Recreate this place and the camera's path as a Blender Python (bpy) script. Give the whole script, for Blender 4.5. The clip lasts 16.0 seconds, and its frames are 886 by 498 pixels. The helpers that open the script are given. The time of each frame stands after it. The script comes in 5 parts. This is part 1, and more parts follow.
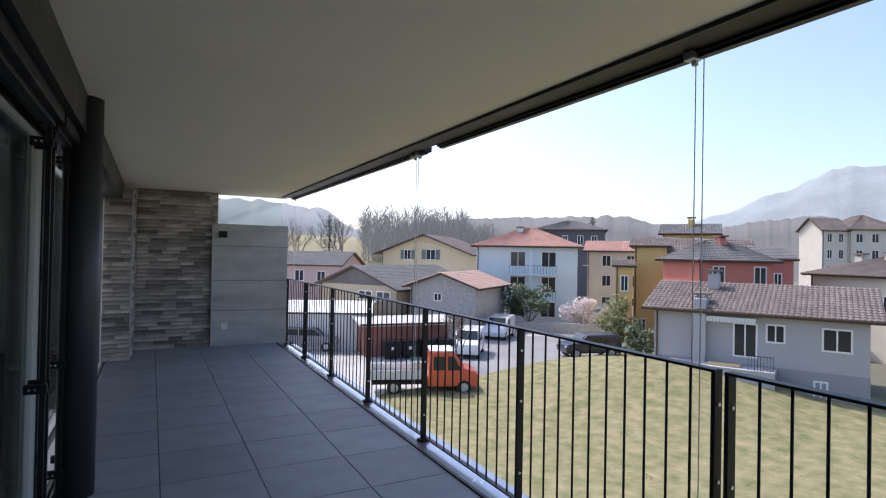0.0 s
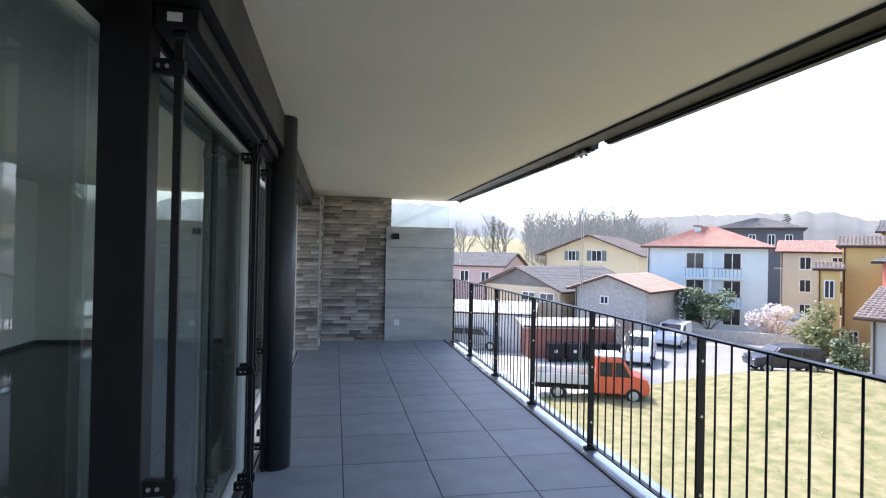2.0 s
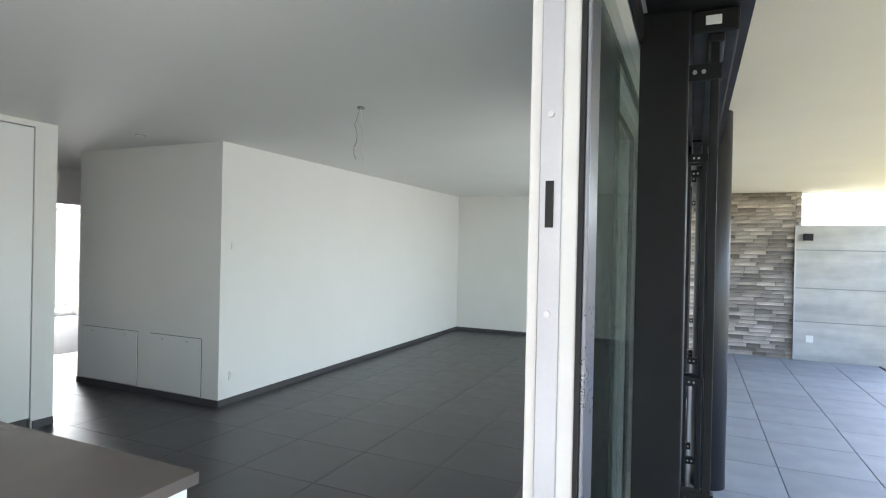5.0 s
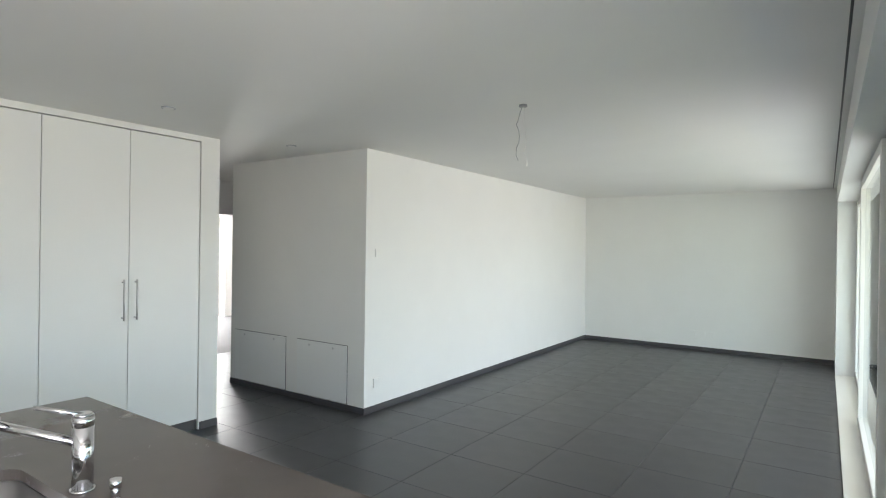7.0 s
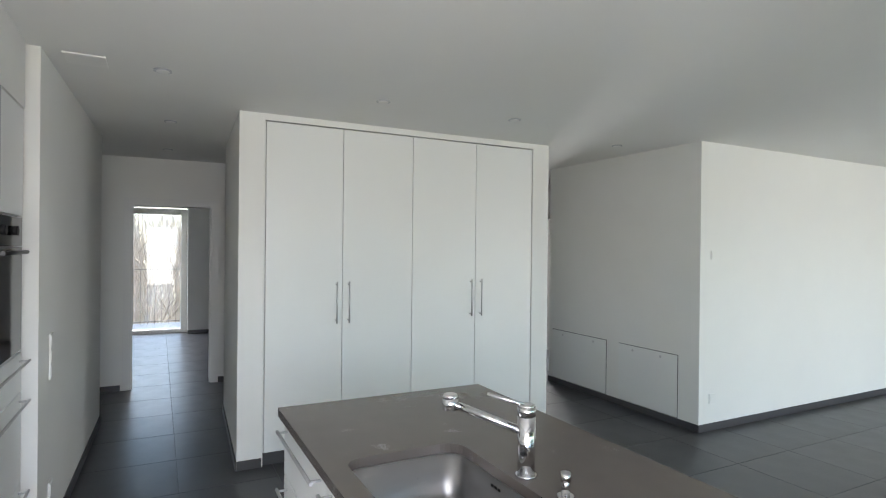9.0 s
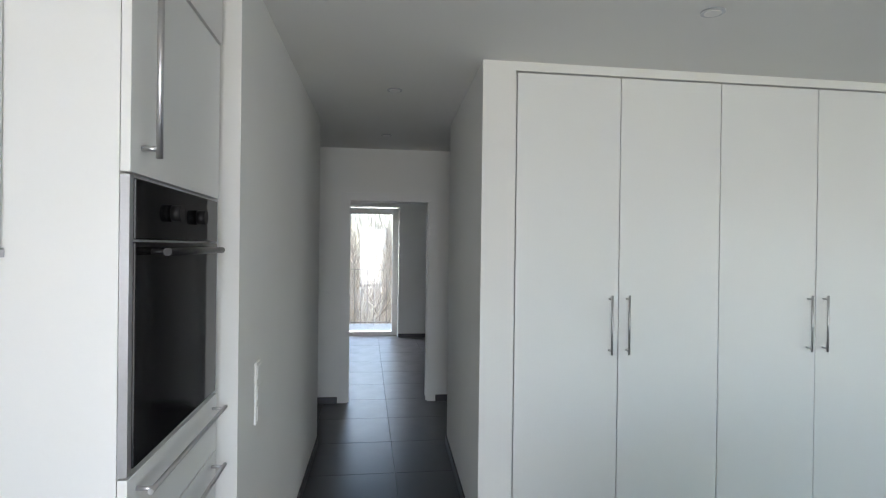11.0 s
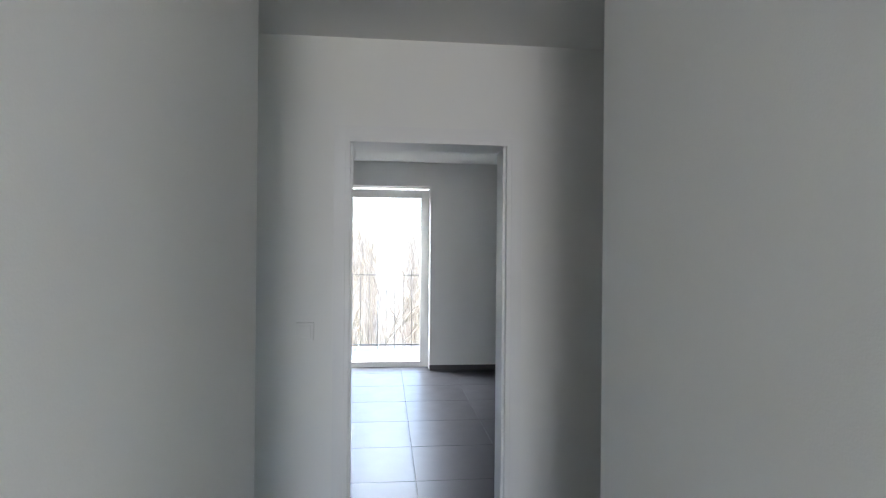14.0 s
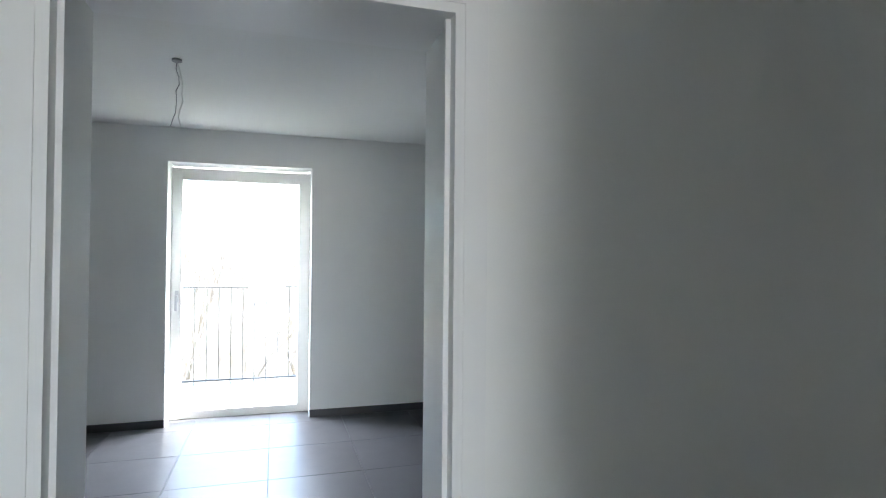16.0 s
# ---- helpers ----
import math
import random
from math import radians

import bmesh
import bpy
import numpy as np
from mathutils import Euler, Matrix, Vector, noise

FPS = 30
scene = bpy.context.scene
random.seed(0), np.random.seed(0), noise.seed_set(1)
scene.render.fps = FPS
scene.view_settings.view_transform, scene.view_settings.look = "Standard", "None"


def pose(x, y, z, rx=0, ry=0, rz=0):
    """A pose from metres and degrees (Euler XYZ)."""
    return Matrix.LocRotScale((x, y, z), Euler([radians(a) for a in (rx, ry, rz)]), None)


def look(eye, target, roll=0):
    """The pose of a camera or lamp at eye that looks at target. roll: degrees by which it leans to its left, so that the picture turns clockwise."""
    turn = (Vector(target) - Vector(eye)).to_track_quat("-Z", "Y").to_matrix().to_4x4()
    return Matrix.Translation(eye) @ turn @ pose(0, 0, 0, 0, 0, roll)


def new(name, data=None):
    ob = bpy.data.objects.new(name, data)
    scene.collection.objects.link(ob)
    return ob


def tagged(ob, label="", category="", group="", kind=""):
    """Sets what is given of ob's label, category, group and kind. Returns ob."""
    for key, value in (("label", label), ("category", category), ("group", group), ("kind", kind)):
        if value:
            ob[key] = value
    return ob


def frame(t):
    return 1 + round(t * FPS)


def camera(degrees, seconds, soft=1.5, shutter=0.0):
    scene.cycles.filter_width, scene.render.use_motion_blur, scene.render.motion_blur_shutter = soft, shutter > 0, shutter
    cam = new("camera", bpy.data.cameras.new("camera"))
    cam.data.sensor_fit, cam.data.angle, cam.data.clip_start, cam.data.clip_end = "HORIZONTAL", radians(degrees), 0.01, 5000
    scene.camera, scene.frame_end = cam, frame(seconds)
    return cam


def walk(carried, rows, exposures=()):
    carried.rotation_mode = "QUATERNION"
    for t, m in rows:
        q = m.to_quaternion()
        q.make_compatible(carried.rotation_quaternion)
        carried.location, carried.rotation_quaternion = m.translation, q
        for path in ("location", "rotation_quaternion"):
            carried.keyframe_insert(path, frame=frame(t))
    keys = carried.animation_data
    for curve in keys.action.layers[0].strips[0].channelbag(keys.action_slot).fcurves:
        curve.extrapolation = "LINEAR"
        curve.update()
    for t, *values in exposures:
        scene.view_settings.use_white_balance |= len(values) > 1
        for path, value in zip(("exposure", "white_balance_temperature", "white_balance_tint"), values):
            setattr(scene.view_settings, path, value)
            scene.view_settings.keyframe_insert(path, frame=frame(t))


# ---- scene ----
cam = camera(77.1, 16.0, soft=1.15)
PATH = [
    (0, (0.67, 1.064, 1.508), (1.598, 2.835, 1.53), 1.1),
    (1.5, (0.671, 1.087, 1.506), (1.165, 3.025, 1.521), 1.1),
    (2.5, (0.649, 1.082, 1.509), (0.919, 3.064, 1.522), 1.2),
    (3.5, (0.452, 1.061, 1.517), (0.402, 3.061, 1.524), 1.2),
    (4, (0.349, 1.072, 1.517), (0.039, 3.048, 1.522), 1.2),
    (4.5, (0.248, 1.08, 1.503), (-0.343, 2.991, 1.508), 1.0),
    (4.7, (0.222, 1.074, 1.508), (-0.479, 2.947, 1.508), 1.1),
    (7, (-0.307, 1.101, 1.54), (-1.443, 2.747, 1.538), 0.8),
    (7.5, (-0.346, 1.084, 1.545), (-1.693, 2.563, 1.541), 0.8),
    (8, (-0.395, 1.01, 1.544), (-1.924, 2.3, 1.537), 0.8),
    (8.5, (-0.502, 0.913, 1.541), (-2.172, 2.014, 1.537), 0.7),
    (9, (-0.617, 0.847, 1.534), (-2.397, 1.758, 1.528), 0.6),
    (9.5, (-0.772, 0.807, 1.518), (-2.637, 1.53, 1.507), 0.4),
    (10, (-1.102, 0.802, 1.526), (-3.051, 1.251, 1.513), 0.4),
    (12.5, (-3.107, 0.703, 1.446), (-5.095, 0.923, 1.443), 0.7),
    (13, (-3.549, 0.726, 1.424), (-5.537, 0.95, 1.433), 0.2),
    (13.5, (-4.114, 0.763, 1.433), (-6.103, 0.97, 1.435), 0.3),
    (14, (-4.577, 0.769, 1.428), (-6.567, 0.976, 1.43), 0.5),
    (14.5, (-5.052, 0.799, 1.441), (-7.041, 1.01, 1.45), 0.1),
    (15, (-5.551, 0.84, 1.454), (-7.538, 1.066, 1.456), 0.3),
    (15.5, (-5.877, 0.897, 1.439), (-7.847, 1.242, 1.446), 0.2),
    (16, (-6.135, 0.992, 1.407), (-8.049, 1.572, 1.435), 0.5),
]
EXPO = [(0, 0.80, 6000, 18), (1.0, 1.15, 6000, 17), (2.5, 1.9, 5980, 15), (3.5, 2.3, 6000, 12), (4.5, 3.0, 6250, 12), (7.0, 3.48, 6600, 13), (10.0, 3.35, 6400, 13), (12.5, 3.55, 6350, 13), (13.0, 3.8, 6330, 13), (14.0, 4.3, 6300, 14), (15.0, 4.35, 6250, 12), (15.5, 4.6, 6200, 12), (16.0, 4.9, 6150, 10)]
walk(cam, [(t, look(eye, target, roll)) for t, eye, target, roll in PATH], EXPO)

# ---- world and sun ----
SUN_EL, SUN_AZ = 54.0, -12.0          # degrees; azimuth from +y towards +x
world = bpy.data.worlds.new("sky")
scene.world = world
world.use_nodes = True
wn = world.node_tree.nodes
sky = wn.new("ShaderNodeTexSky")
sky.sky_type, sky.sun_disc = "NISHITA", False
sky.sun_elevation, sky.sun_rotation = radians(SUN_EL), radians(SUN_AZ)
sky.air_density, sky.dust_density, sky.ozone_density = 1.0, 2.4, 1.0
wn["Background"].inputs[1].default_value = 0.15
world.node_tree.links.new(sky.outputs[0], wn["Background"].inputs[0])
sun = new("sun", bpy.data.lights.new("sun", "SUN"))
sun.data.energy, sun.data.angle, sun.data.color = 2.3, radians(0.6), (1.0, 0.95, 0.87)
sx, sy = math.sin(radians(SUN_AZ)), math.cos(radians(SUN_AZ))
sun.matrix_world = look((sx * 40, sy * 40, 40 * math.tan(radians(SUN_EL))), (0, 0, 0))


def window_light(name, x, y, z, w, h, rz, power):
    la = bpy.data.lights.new(name, "AREA")
    la.shape, la.size, la.size_y, la.energy, la.color = "RECTANGLE", w, h, power, (1.0, 0.975, 0.965)
    ob = new(name, la)
    ob.matrix_world = pose(x, y, z, 90, 0, rz)
    return ob


window_light("door_daylight", 0.10, 0.52, 1.1, 1.75, 2.0, 90, 5.8)
window_light("facade_daylight", 0.16, 7.4, 1.1, 4.4, 2.0, 90, 8)
# Fill lamp added outside, unseen above the window, to brighten the bedroom.
wl = window_light("bedroom_fill_lamp", -12.15, 0.75, 3.2, 2.6, 1.7, -90, 62)
wl.matrix_world = pose(-12.15, 0.75, 3.2, 72, 0, -90)
window_light("second_bedroom_daylight", -11.6, 7.7, 1.1, 1.2, 1.9, -90, 36)

# ---- materials ----
def mat(name, base, rough=0.6, var=0.08, scale=3.0, fine=60.0, bump=0.0, metal=0.0, rand=0.0, spec=0.5, coat=0.0):
    m = bpy.data.materials.new(name)
    m.use_nodes = True
    nt, n, li = m.node_tree, m.node_tree.nodes, m.node_tree.links
    b = n["Principled BSDF"]
    b.inputs["Roughness"].default_value, b.inputs["Metallic"].default_value = rough, metal
    b.inputs["Specular IOR Level"].default_value, b.inputs["Coat Weight"].default_value = spec, coat
    tc = n.new("ShaderNodeTexCoord")
    big, small = n.new("ShaderNodeTexNoise"), n.new("ShaderNodeTexNoise")
    big.inputs["Scale"].default_value, big.inputs["Detail"].default_value = scale, 4
    small.inputs["Scale"].default_value, small.inputs["Detail"].default_value = fine, 3
    li.new(tc.outputs["Object"], big.inputs["Vector"])
    li.new(tc.outputs["Object"], small.inputs["Vector"])
    add = n.new("ShaderNodeMath")
    add.operation = "MULTIPLY_ADD"
    li.new(small.outputs[0], add.inputs[0])
    add.inputs[1].default_value = 0.45
    li.new(big.outputs[0], add.inputs[2])
    out = add.outputs[0]
    mr = n.new("ShaderNodeMapRange")
    mr.inputs[1].default_value, mr.inputs[2].default_value = 0.35, 1.1
    mr.inputs[3].default_value, mr.inputs[4].default_value = 1 - var * 1.6, 1 + var * 1.6
    li.new(out, mr.inputs[0])
    val = mr.outputs[0]
    if rand:
        oi = n.new("ShaderNodeObjectInfo")
        r2 = n.new("ShaderNodeMapRange")
        r2.inputs[3].default_value, r2.inputs[4].default_value = 1 - rand, 1 + rand
        li.new(oi.outputs["Random"], r2.inputs[0])
        mu = n.new("ShaderNodeMath")
        mu.operation = "MULTIPLY"
        li.new(val, mu.inputs[0])
        li.new(r2.outputs[0], mu.inputs[1])
        val = mu.outputs[0]
    hsv = n.new("ShaderNodeHueSaturation")
    hsv.inputs["Color"].default_value = (*base, 1)
    li.new(val, hsv.inputs["Value"])
    li.new(hsv.outputs[0], b.inputs["Base Color"])
    ro = n.new("ShaderNodeMapRange")
    ro.inputs[1].default_value, ro.inputs[2].default_value = 0.35, 1.1
    ro.inputs[3].default_value, ro.inputs[4].default_value = max(0.02, rough - 0.08), min(1, rough + 0.08)
    li.new(out, ro.inputs[0])
    li.new(ro.outputs[0], b.inputs["Roughness"])
    if bump:
        bp = n.new("ShaderNodeBump")
        bp.inputs["Strength"].default_value, bp.inputs["Distance"].default_value = bump, 0.01
        li.new(out, bp.inputs["Height"])
        li.new(bp.outputs[0], b.inputs["Normal"])
    return m


def two_tone(name, a, b_, rough, scale, sharp=0.2, bump=0.2, stretch=(1, 1, 1), rand=0.0):
    """A noise blend of two colours."""
    m = mat(name, a, rough, 0.1, 5, 90, bump, rand=rand)
    n, li = m.node_tree.nodes, m.node_tree.links
    hsv = [x for x in n if x.bl_idname == "ShaderNodeHueSaturation"][0]
    tc = [x for x in n if x.bl_idname == "ShaderNodeTexCoord"][0]
    mp, no, mr, mx = n.new("ShaderNodeMapping"), n.new("ShaderNodeTexNoise"), n.new("ShaderNodeMapRange"), n.new("ShaderNodeMix")
    mp.inputs["Scale"].default_value = stretch
    li.new(tc.outputs["Object"], mp.inputs[0])
    li.new(mp.outputs[0], no.inputs["Vector"])
    no.inputs["Scale"].default_value, no.inputs["Detail"].default_value = scale, 6
    mr.inputs[1].default_value, mr.inputs[2].default_value = 0.5 - sharp, 0.5 + sharp
    li.new(no.outputs[0], mr.inputs[0])
    mx.data_type = "RGBA"
    mx.inputs[6].default_value, mx.inputs[7].default_value = (*a, 1), (*b_, 1)
    li.new(mr.outputs[0], mx.inputs[0])
    li.new(mx.outputs[2], hsv.inputs["Color"])
    return m


def glass(name, tint=(0.93, 0.97, 0.95)):
    m = bpy.data.materials.new(name)
    m.use_nodes = True
    n, li = m.node_tree.nodes, m.node_tree.links
    n.remove(n["Principled BSDF"])
    tr, gl, mx, lw = n.new("ShaderNodeBsdfTransparent"), n.new("ShaderNodeBsdfGlossy"), n.new("ShaderNodeMixShader"), n.new("ShaderNodeLayerWeight")
    pw, mr = n.new("ShaderNodeMath"), n.new("ShaderNodeMapRange")
    tr.inputs[0].default_value = (*tint, 1)
    gl.inputs["Roughness"].default_value = 0.0
    lw.inputs[0].default_value = 0.5
    pw.operation, pw.inputs[1].default_value = "POWER", 4.0
    mr.inputs[3].default_value, mr.inputs[4].default_value = 0.07, 0.95
    li.new(lw.outputs["Facing"], pw.inputs[0])
    li.new(pw.outputs[0], mr.inputs[0])
    li.new(mr.outputs[0], mx.inputs[0])
    li.new(tr.outputs[0], mx.inputs[1])
    li.new(gl.outputs[0], mx.inputs[2])
    li.new(mx.outputs[0], n["Material Output"].inputs[0])
    return m


def emit(name, col, s):
    m = bpy.data.materials.new(name)
    m.use_nodes = True
    b = m.node_tree.nodes["Principled BSDF"]
    b.inputs["Base Color"].default_value = (*col, 1)
    b.inputs["Emission Color"].default_value, b.inputs["Emission Strength"].default_value = (*col, 1), s
    return m


M_WALL = mat("white_plaster", (0.80, 0.80, 0.78), 0.85, 0.015, 2.5, 220, 0.12)
M_CEIL = mat("ceiling_paint", (0.78, 0.78, 0.76), 0.9, 0.015, 1.5, 180, 0.08)
M_LACQ = mat("white_lacquer", (0.80, 0.81, 0.80), 0.35, 0.01, 2, 120)
M_DOORFRAME = mat("door_frame_lacquer", (0.78, 0.78, 0.77), 0.42, 0.01, 2, 120)
M_SOFFIT = mat("soffit_plaster", (0.80, 0.755, 0.67), 0.95, 0.03, 1.2, 160, 0.15)
M_FTILE = two_tone("dark_stoneware", (0.040, 0.0415, 0.046), (0.055, 0.057, 0.063), 0.36, 1.3, 0.25, 0.05, rand=0.06)
M_BASE = mat("grey_skirting", (0.065, 0.065, 0.07), 0.4, 0.06, 4)
M_BTILE = two_tone("balcony_tile", (0.235, 0.255, 0.285), (0.285, 0.305, 0.335), 0.55, 3.0, 0.3, 0.1, rand=0.07)
M_JOINT = mat("dark_joint", (0.02, 0.02, 0.022), 0.9)
M_GROUT = mat("floor_grout", (0.055, 0.055, 0.056), 0.8)
M_BLACK = mat("black_powder_coat", (0.010, 0.010, 0.011), 0.45, 0.1, 6, 300, 0.05, spec=0.3)
M_DARKMETAL = mat("anthracite_metal", (0.013, 0.013, 0.015), 0.38, 0.08, 4, 200, 0.03, metal=0.3)
M_STILE = mat("satin_dark_metal", (0.22, 0.23, 0.26), 0.3, 0.04, 3, 120, metal=0.9)
M_COLUMN = mat("column_paint", (0.028, 0.029, 0.033), 0.45, 0.06, 3, 150, 0.05)
M_STEEL = mat("brushed_steel", (0.60, 0.60, 0.61), 0.36, 0.015, 2, 300, metal=1.0)
M_SINK = mat("sink_steel", (0.36, 0.36, 0.37), 0.3, 0.02, 3, 300, metal=1.0)
M_CHROME = mat("chrome", (0.75, 0.75, 0.77), 0.10, 0.02, 4, metal=1.0)
M_ALU = mat("anodised_aluminium", (0.50, 0.51, 0.53), 0.35, 0.05, 5, 160, metal=0.8)
M_WFRAME = mat("white_frame", (0.78, 0.77, 0.74), 0.45, 0.02, 3)
M_GASKET = mat("rubber_gasket", (0.015, 0.015, 0.015), 0.7)
M_COUNTER = mat("grey_brown_stone", (0.115, 0.10, 0.092), 0.22, 0.05, 6, 350)
M_OVEN = mat("oven_glass", (0.006, 0.006, 0.007), 0.1, 0.02, 3, spec=0.2)
M_PLASTIC = mat("white_plastic", (0.78, 0.78, 0.76), 0.4, 0.02, 4)
M_GLASS = glass("window_glass", (0.90, 0.935, 0.92))
M_FGLASS = glass("insulated_glass", (0.79, 0.85, 0.82))
M_CONC = two_tone("raw_concrete", (0.38, 0.375, 0.355), (0.55, 0.54, 0.51), 0.9, 2.0, 0.22, 0.25, (0.5, 0.5, 3.2))
M_BRICK = two_tone("slate_brick", (0.17, 0.14, 0.12), (0.52, 0.47, 0.42), 0.85, 7, 0.22, 0.5, (0.6, 0.6, 2.0), rand=0.6)
M_MORTAR = mat("mortar", (0.42, 0.40, 0.37), 0.95, 0.08, 6, 120, 0.3)
M_GUTTER = mat("gutter_sheet", (0.50, 0.53, 0.58), 0.22, 0.05, 4, metal=0.55)
M_WIRE = mat("wire_insulation", (0.30, 0.31, 0.32), 0.5)


# ---- mesh helpers ----
def box(bm, x0, y0, z0, x1, y1, z1, bevel=0.0):
    vs = [bm.verts.new((x, y, z)) for z in (z0, z1) for y in (y0, y1) for x in (x0, x1)]
    fs = [bm.faces.new([vs[i] for i in f]) for f in ((0, 2, 3, 1), (4, 5, 7, 6), (0, 1, 5, 4), (2, 6, 7, 3), (0, 4, 6, 2), (1, 3, 7, 5))]
    if bevel:
        es = list({e for f in fs for e in f.edges})
        bmesh.ops.bevel(bm, geom=es, offset=bevel, segments=2, affect="EDGES", profile=0.6)
    return bm


def rod(bm, a, b, r, seg=10, r2=None):
    a, b = Vector(a), Vector(b)
    m = Matrix.Translation((a + b) / 2) @ (b - a).to_track_quat("Z", "Y").to_matrix().to_4x4()
    bmesh.ops.create_cone(bm, cap_ends=True, segments=seg, radius1=r, radius2=r if r2 is None else r2, depth=(b - a).length, matrix=m)
    return bm


def poly(bm, pts):
    return bm.faces.new([bm.verts.new(p) for p in pts])


def prism(bm, pts, off):
    """A flat outline pushed along off."""
    off = Vector(off)
    a = [bm.verts.new(p) for p in pts]
    b = [bm.verts.new(Vector(p) + off) for p in pts]
    bm.faces.new(a)
    bm.faces.new(b[::-1])
    for i in range(len(a)):
        j = (i + 1) % len(a)
        bm.faces.new((a[j], a[i], b[i], b[j]))
    bmesh.ops.recalc_face_normals(bm, faces=bm.faces[:])
    return bm


def mesh_of(name, bm, material, smooth=False):
    me = bpy.data.meshes.new(name)
    bm.to_mesh(me)
    bm.free()
    me.materials.append(material)
    if smooth:
        for p in me.polygons:
            p.use_smooth = len(p.vertices) == 4
    return me


def part(name, bm, material, parent=None, label="", smooth=False):
    ob = new(name, mesh_of(name, bm, material, smooth))
    ob.parent = parent
    if label:
        ob["label"] = label
    return ob


def single(name, bm, material, label, category, kind="", group="", smooth=False):
    return tagged(part(name, bm, material, None, "", smooth), label, category, group, kind)


def thing(name, label, category, group="", at=(0, 0, 0), rz=0, kind=""):
    ob = new(name)
    ob.empty_display_size = 0.1
    ob.matrix_world = pose(*at, 0, 0, rz)
    return tagged(ob, label, category, group, kind)


def B(*a, **k):
    return box(bmesh.new(), *a, **k)


def wall(name, x0, y0, z0, x1, y1, z1, material=None, label="smooth white painted plaster wall"):
    return single(name, B(x0, y0, z0, x1, y1, z1), material or M_WALL, label, "wall", "structure")


def pieces(name, parent, boxes, material, bevel=0.0015):
    """One object per box, sharing mesh data between boxes of one size."""
    cache = {}
    for x0, y0, z0, x1, y1, z1 in boxes:
        key = (round(x1 - x0, 4), round(y1 - y0, 4), round(z1 - z0, 4))
        if key not in cache:
            w, d, h = key
            bm = bmesh.new()
            box(bm, -w / 2, -d / 2, -h / 2, w / 2, d / 2, h / 2)
            if bevel:
                bmesh.ops.bevel(bm, geom=bm.edges[:], offset=bevel, segments=1, affect="EDGES")
            cache[key] = mesh_of(name, bm, material)
        ob = new(name, cache[key])
        ob.parent = parent
        ob.location = ((x0 + x1) / 2, (y0 + y1) / 2, (z0 + z1) / 2)


CEIL, SOF = 2.45, 2.43
# ---- apartment shell ----
floor = single("floor", B(-11.6, -2.6, -0.25, -0.0, 10.9, -0.012), M_GROUT, "dark stoneware tile floor with fine joints", "floor", "structure")
ceil_i = single("ceiling", B(-11.6, -2.6, CEIL, -0.246, 10.9, CEIL + 0.25), M_CEIL, "smooth white painted ceiling with curtain slot", "ceiling", "structure")
single("ceiling_edge", B(-0.235, -2.6, CEIL, 0.0, 10.9, CEIL + 0.25), M_CEIL, "ceiling strip beyond the curtain slot", "ceiling", "structure")
single("curtain_slot", B(-0.246, -2.6, CEIL + 0.012, -0.235, 10.9, CEIL + 0.06), M_DARKMETAL, "dark curtain rail slot in ceiling", "rail", "structure")
wall("wall_far", -4.0, 10.54, -0.01, 0.0, 10.88, CEIL)
wall("wall_living", -3.985, 4.895, -0.01, -3.785, 10.54, CEIL)
wall("wall_niche", -5.80, 4.895, -0.01, -3.985, 5.10, CEIL)
wall("wall_bath_side", -5.80, 5.10, -0.01, -5.62, 10.54, CEIL)
single("wall_corridor_left", prism(bmesh.new(), [(-6.19, -0.65, -0.01), (-6.19, 0.408, -0.01), (-3.78, 0.352, -0.01), (-3.78, -0.65, -0.01)], (0, 0, CEIL + 0.01)), M_WALL, "smooth white painted plaster wall", "wall", "structure")
wall("wall_kitchen_back", -3.78, -0.65, -0.01, 0.02, -0.33, CEIL)
core = [(-4.61, 1.33), (-4.61, 1.50), (-5.22, 1.50), (-5.22, 3.94), (-6.13, 3.94), (-6.13, 1.395)]
single("wall_cupboard_core", prism(bmesh.new(), [(x, y, -0.01) for x, y in core], (0, 0, CEIL + 0.01)), M_WALL, "smooth white painted plaster wall", "wall", "structure")
wall("wall_cupboard_side_b", -5.22, 3.77, -0.01, -4.61, 3.94, CEIL)
wall("wall_cupboard_head", -5.22, 1.50, 2.405, -4.61, 3.77, CEIL)
XE = -7.30
for nm, y0, y1, z0, z1 in (("wall_end_a", -2.4, 0.575, -0.01, CEIL), ("wall_end_b", 0.575, 1.392, 1.97, CEIL), ("wall_end_c", 1.392, 5.25, -0.01, CEIL),
                           ("wall_end_d", 5.25, 6.15, 2.0, CEIL), ("wall_end_e", 6.15, 10.54, -0.01, CEIL)):
    wall(nm, XE - 0.25, y0, z0, XE, y1, z1)
wall("wall_hall_south", -11.4, -2.6, -0.01, -3.8, -2.4, CEIL)
wall("wall_hall_north", -11.4, 10.54, -0.01, -4.0, 10.88, CEIL)
wall("wall_room_divide", -11.13, 3.0, -0.01, XE - 0.25, 3.15, CEIL)
XR = -11.13
WINS = ((0.15, 1.30), (7.0, 8.4))
yy = -2.6
for i, (a, b) in enumerate(WINS):
    wall("wall_west_%d" % (2 * i), XR - 0.36, yy, -0.3, XR, a, CEIL)
    wall("wall_west_%d" % (2 * i + 1), XR - 0.36, a, 2.17, XR, b, CEIL)
    yy = b
wall("wall_west_4", XR - 0.36, yy, -0.3, XR, 10.9, CEIL)


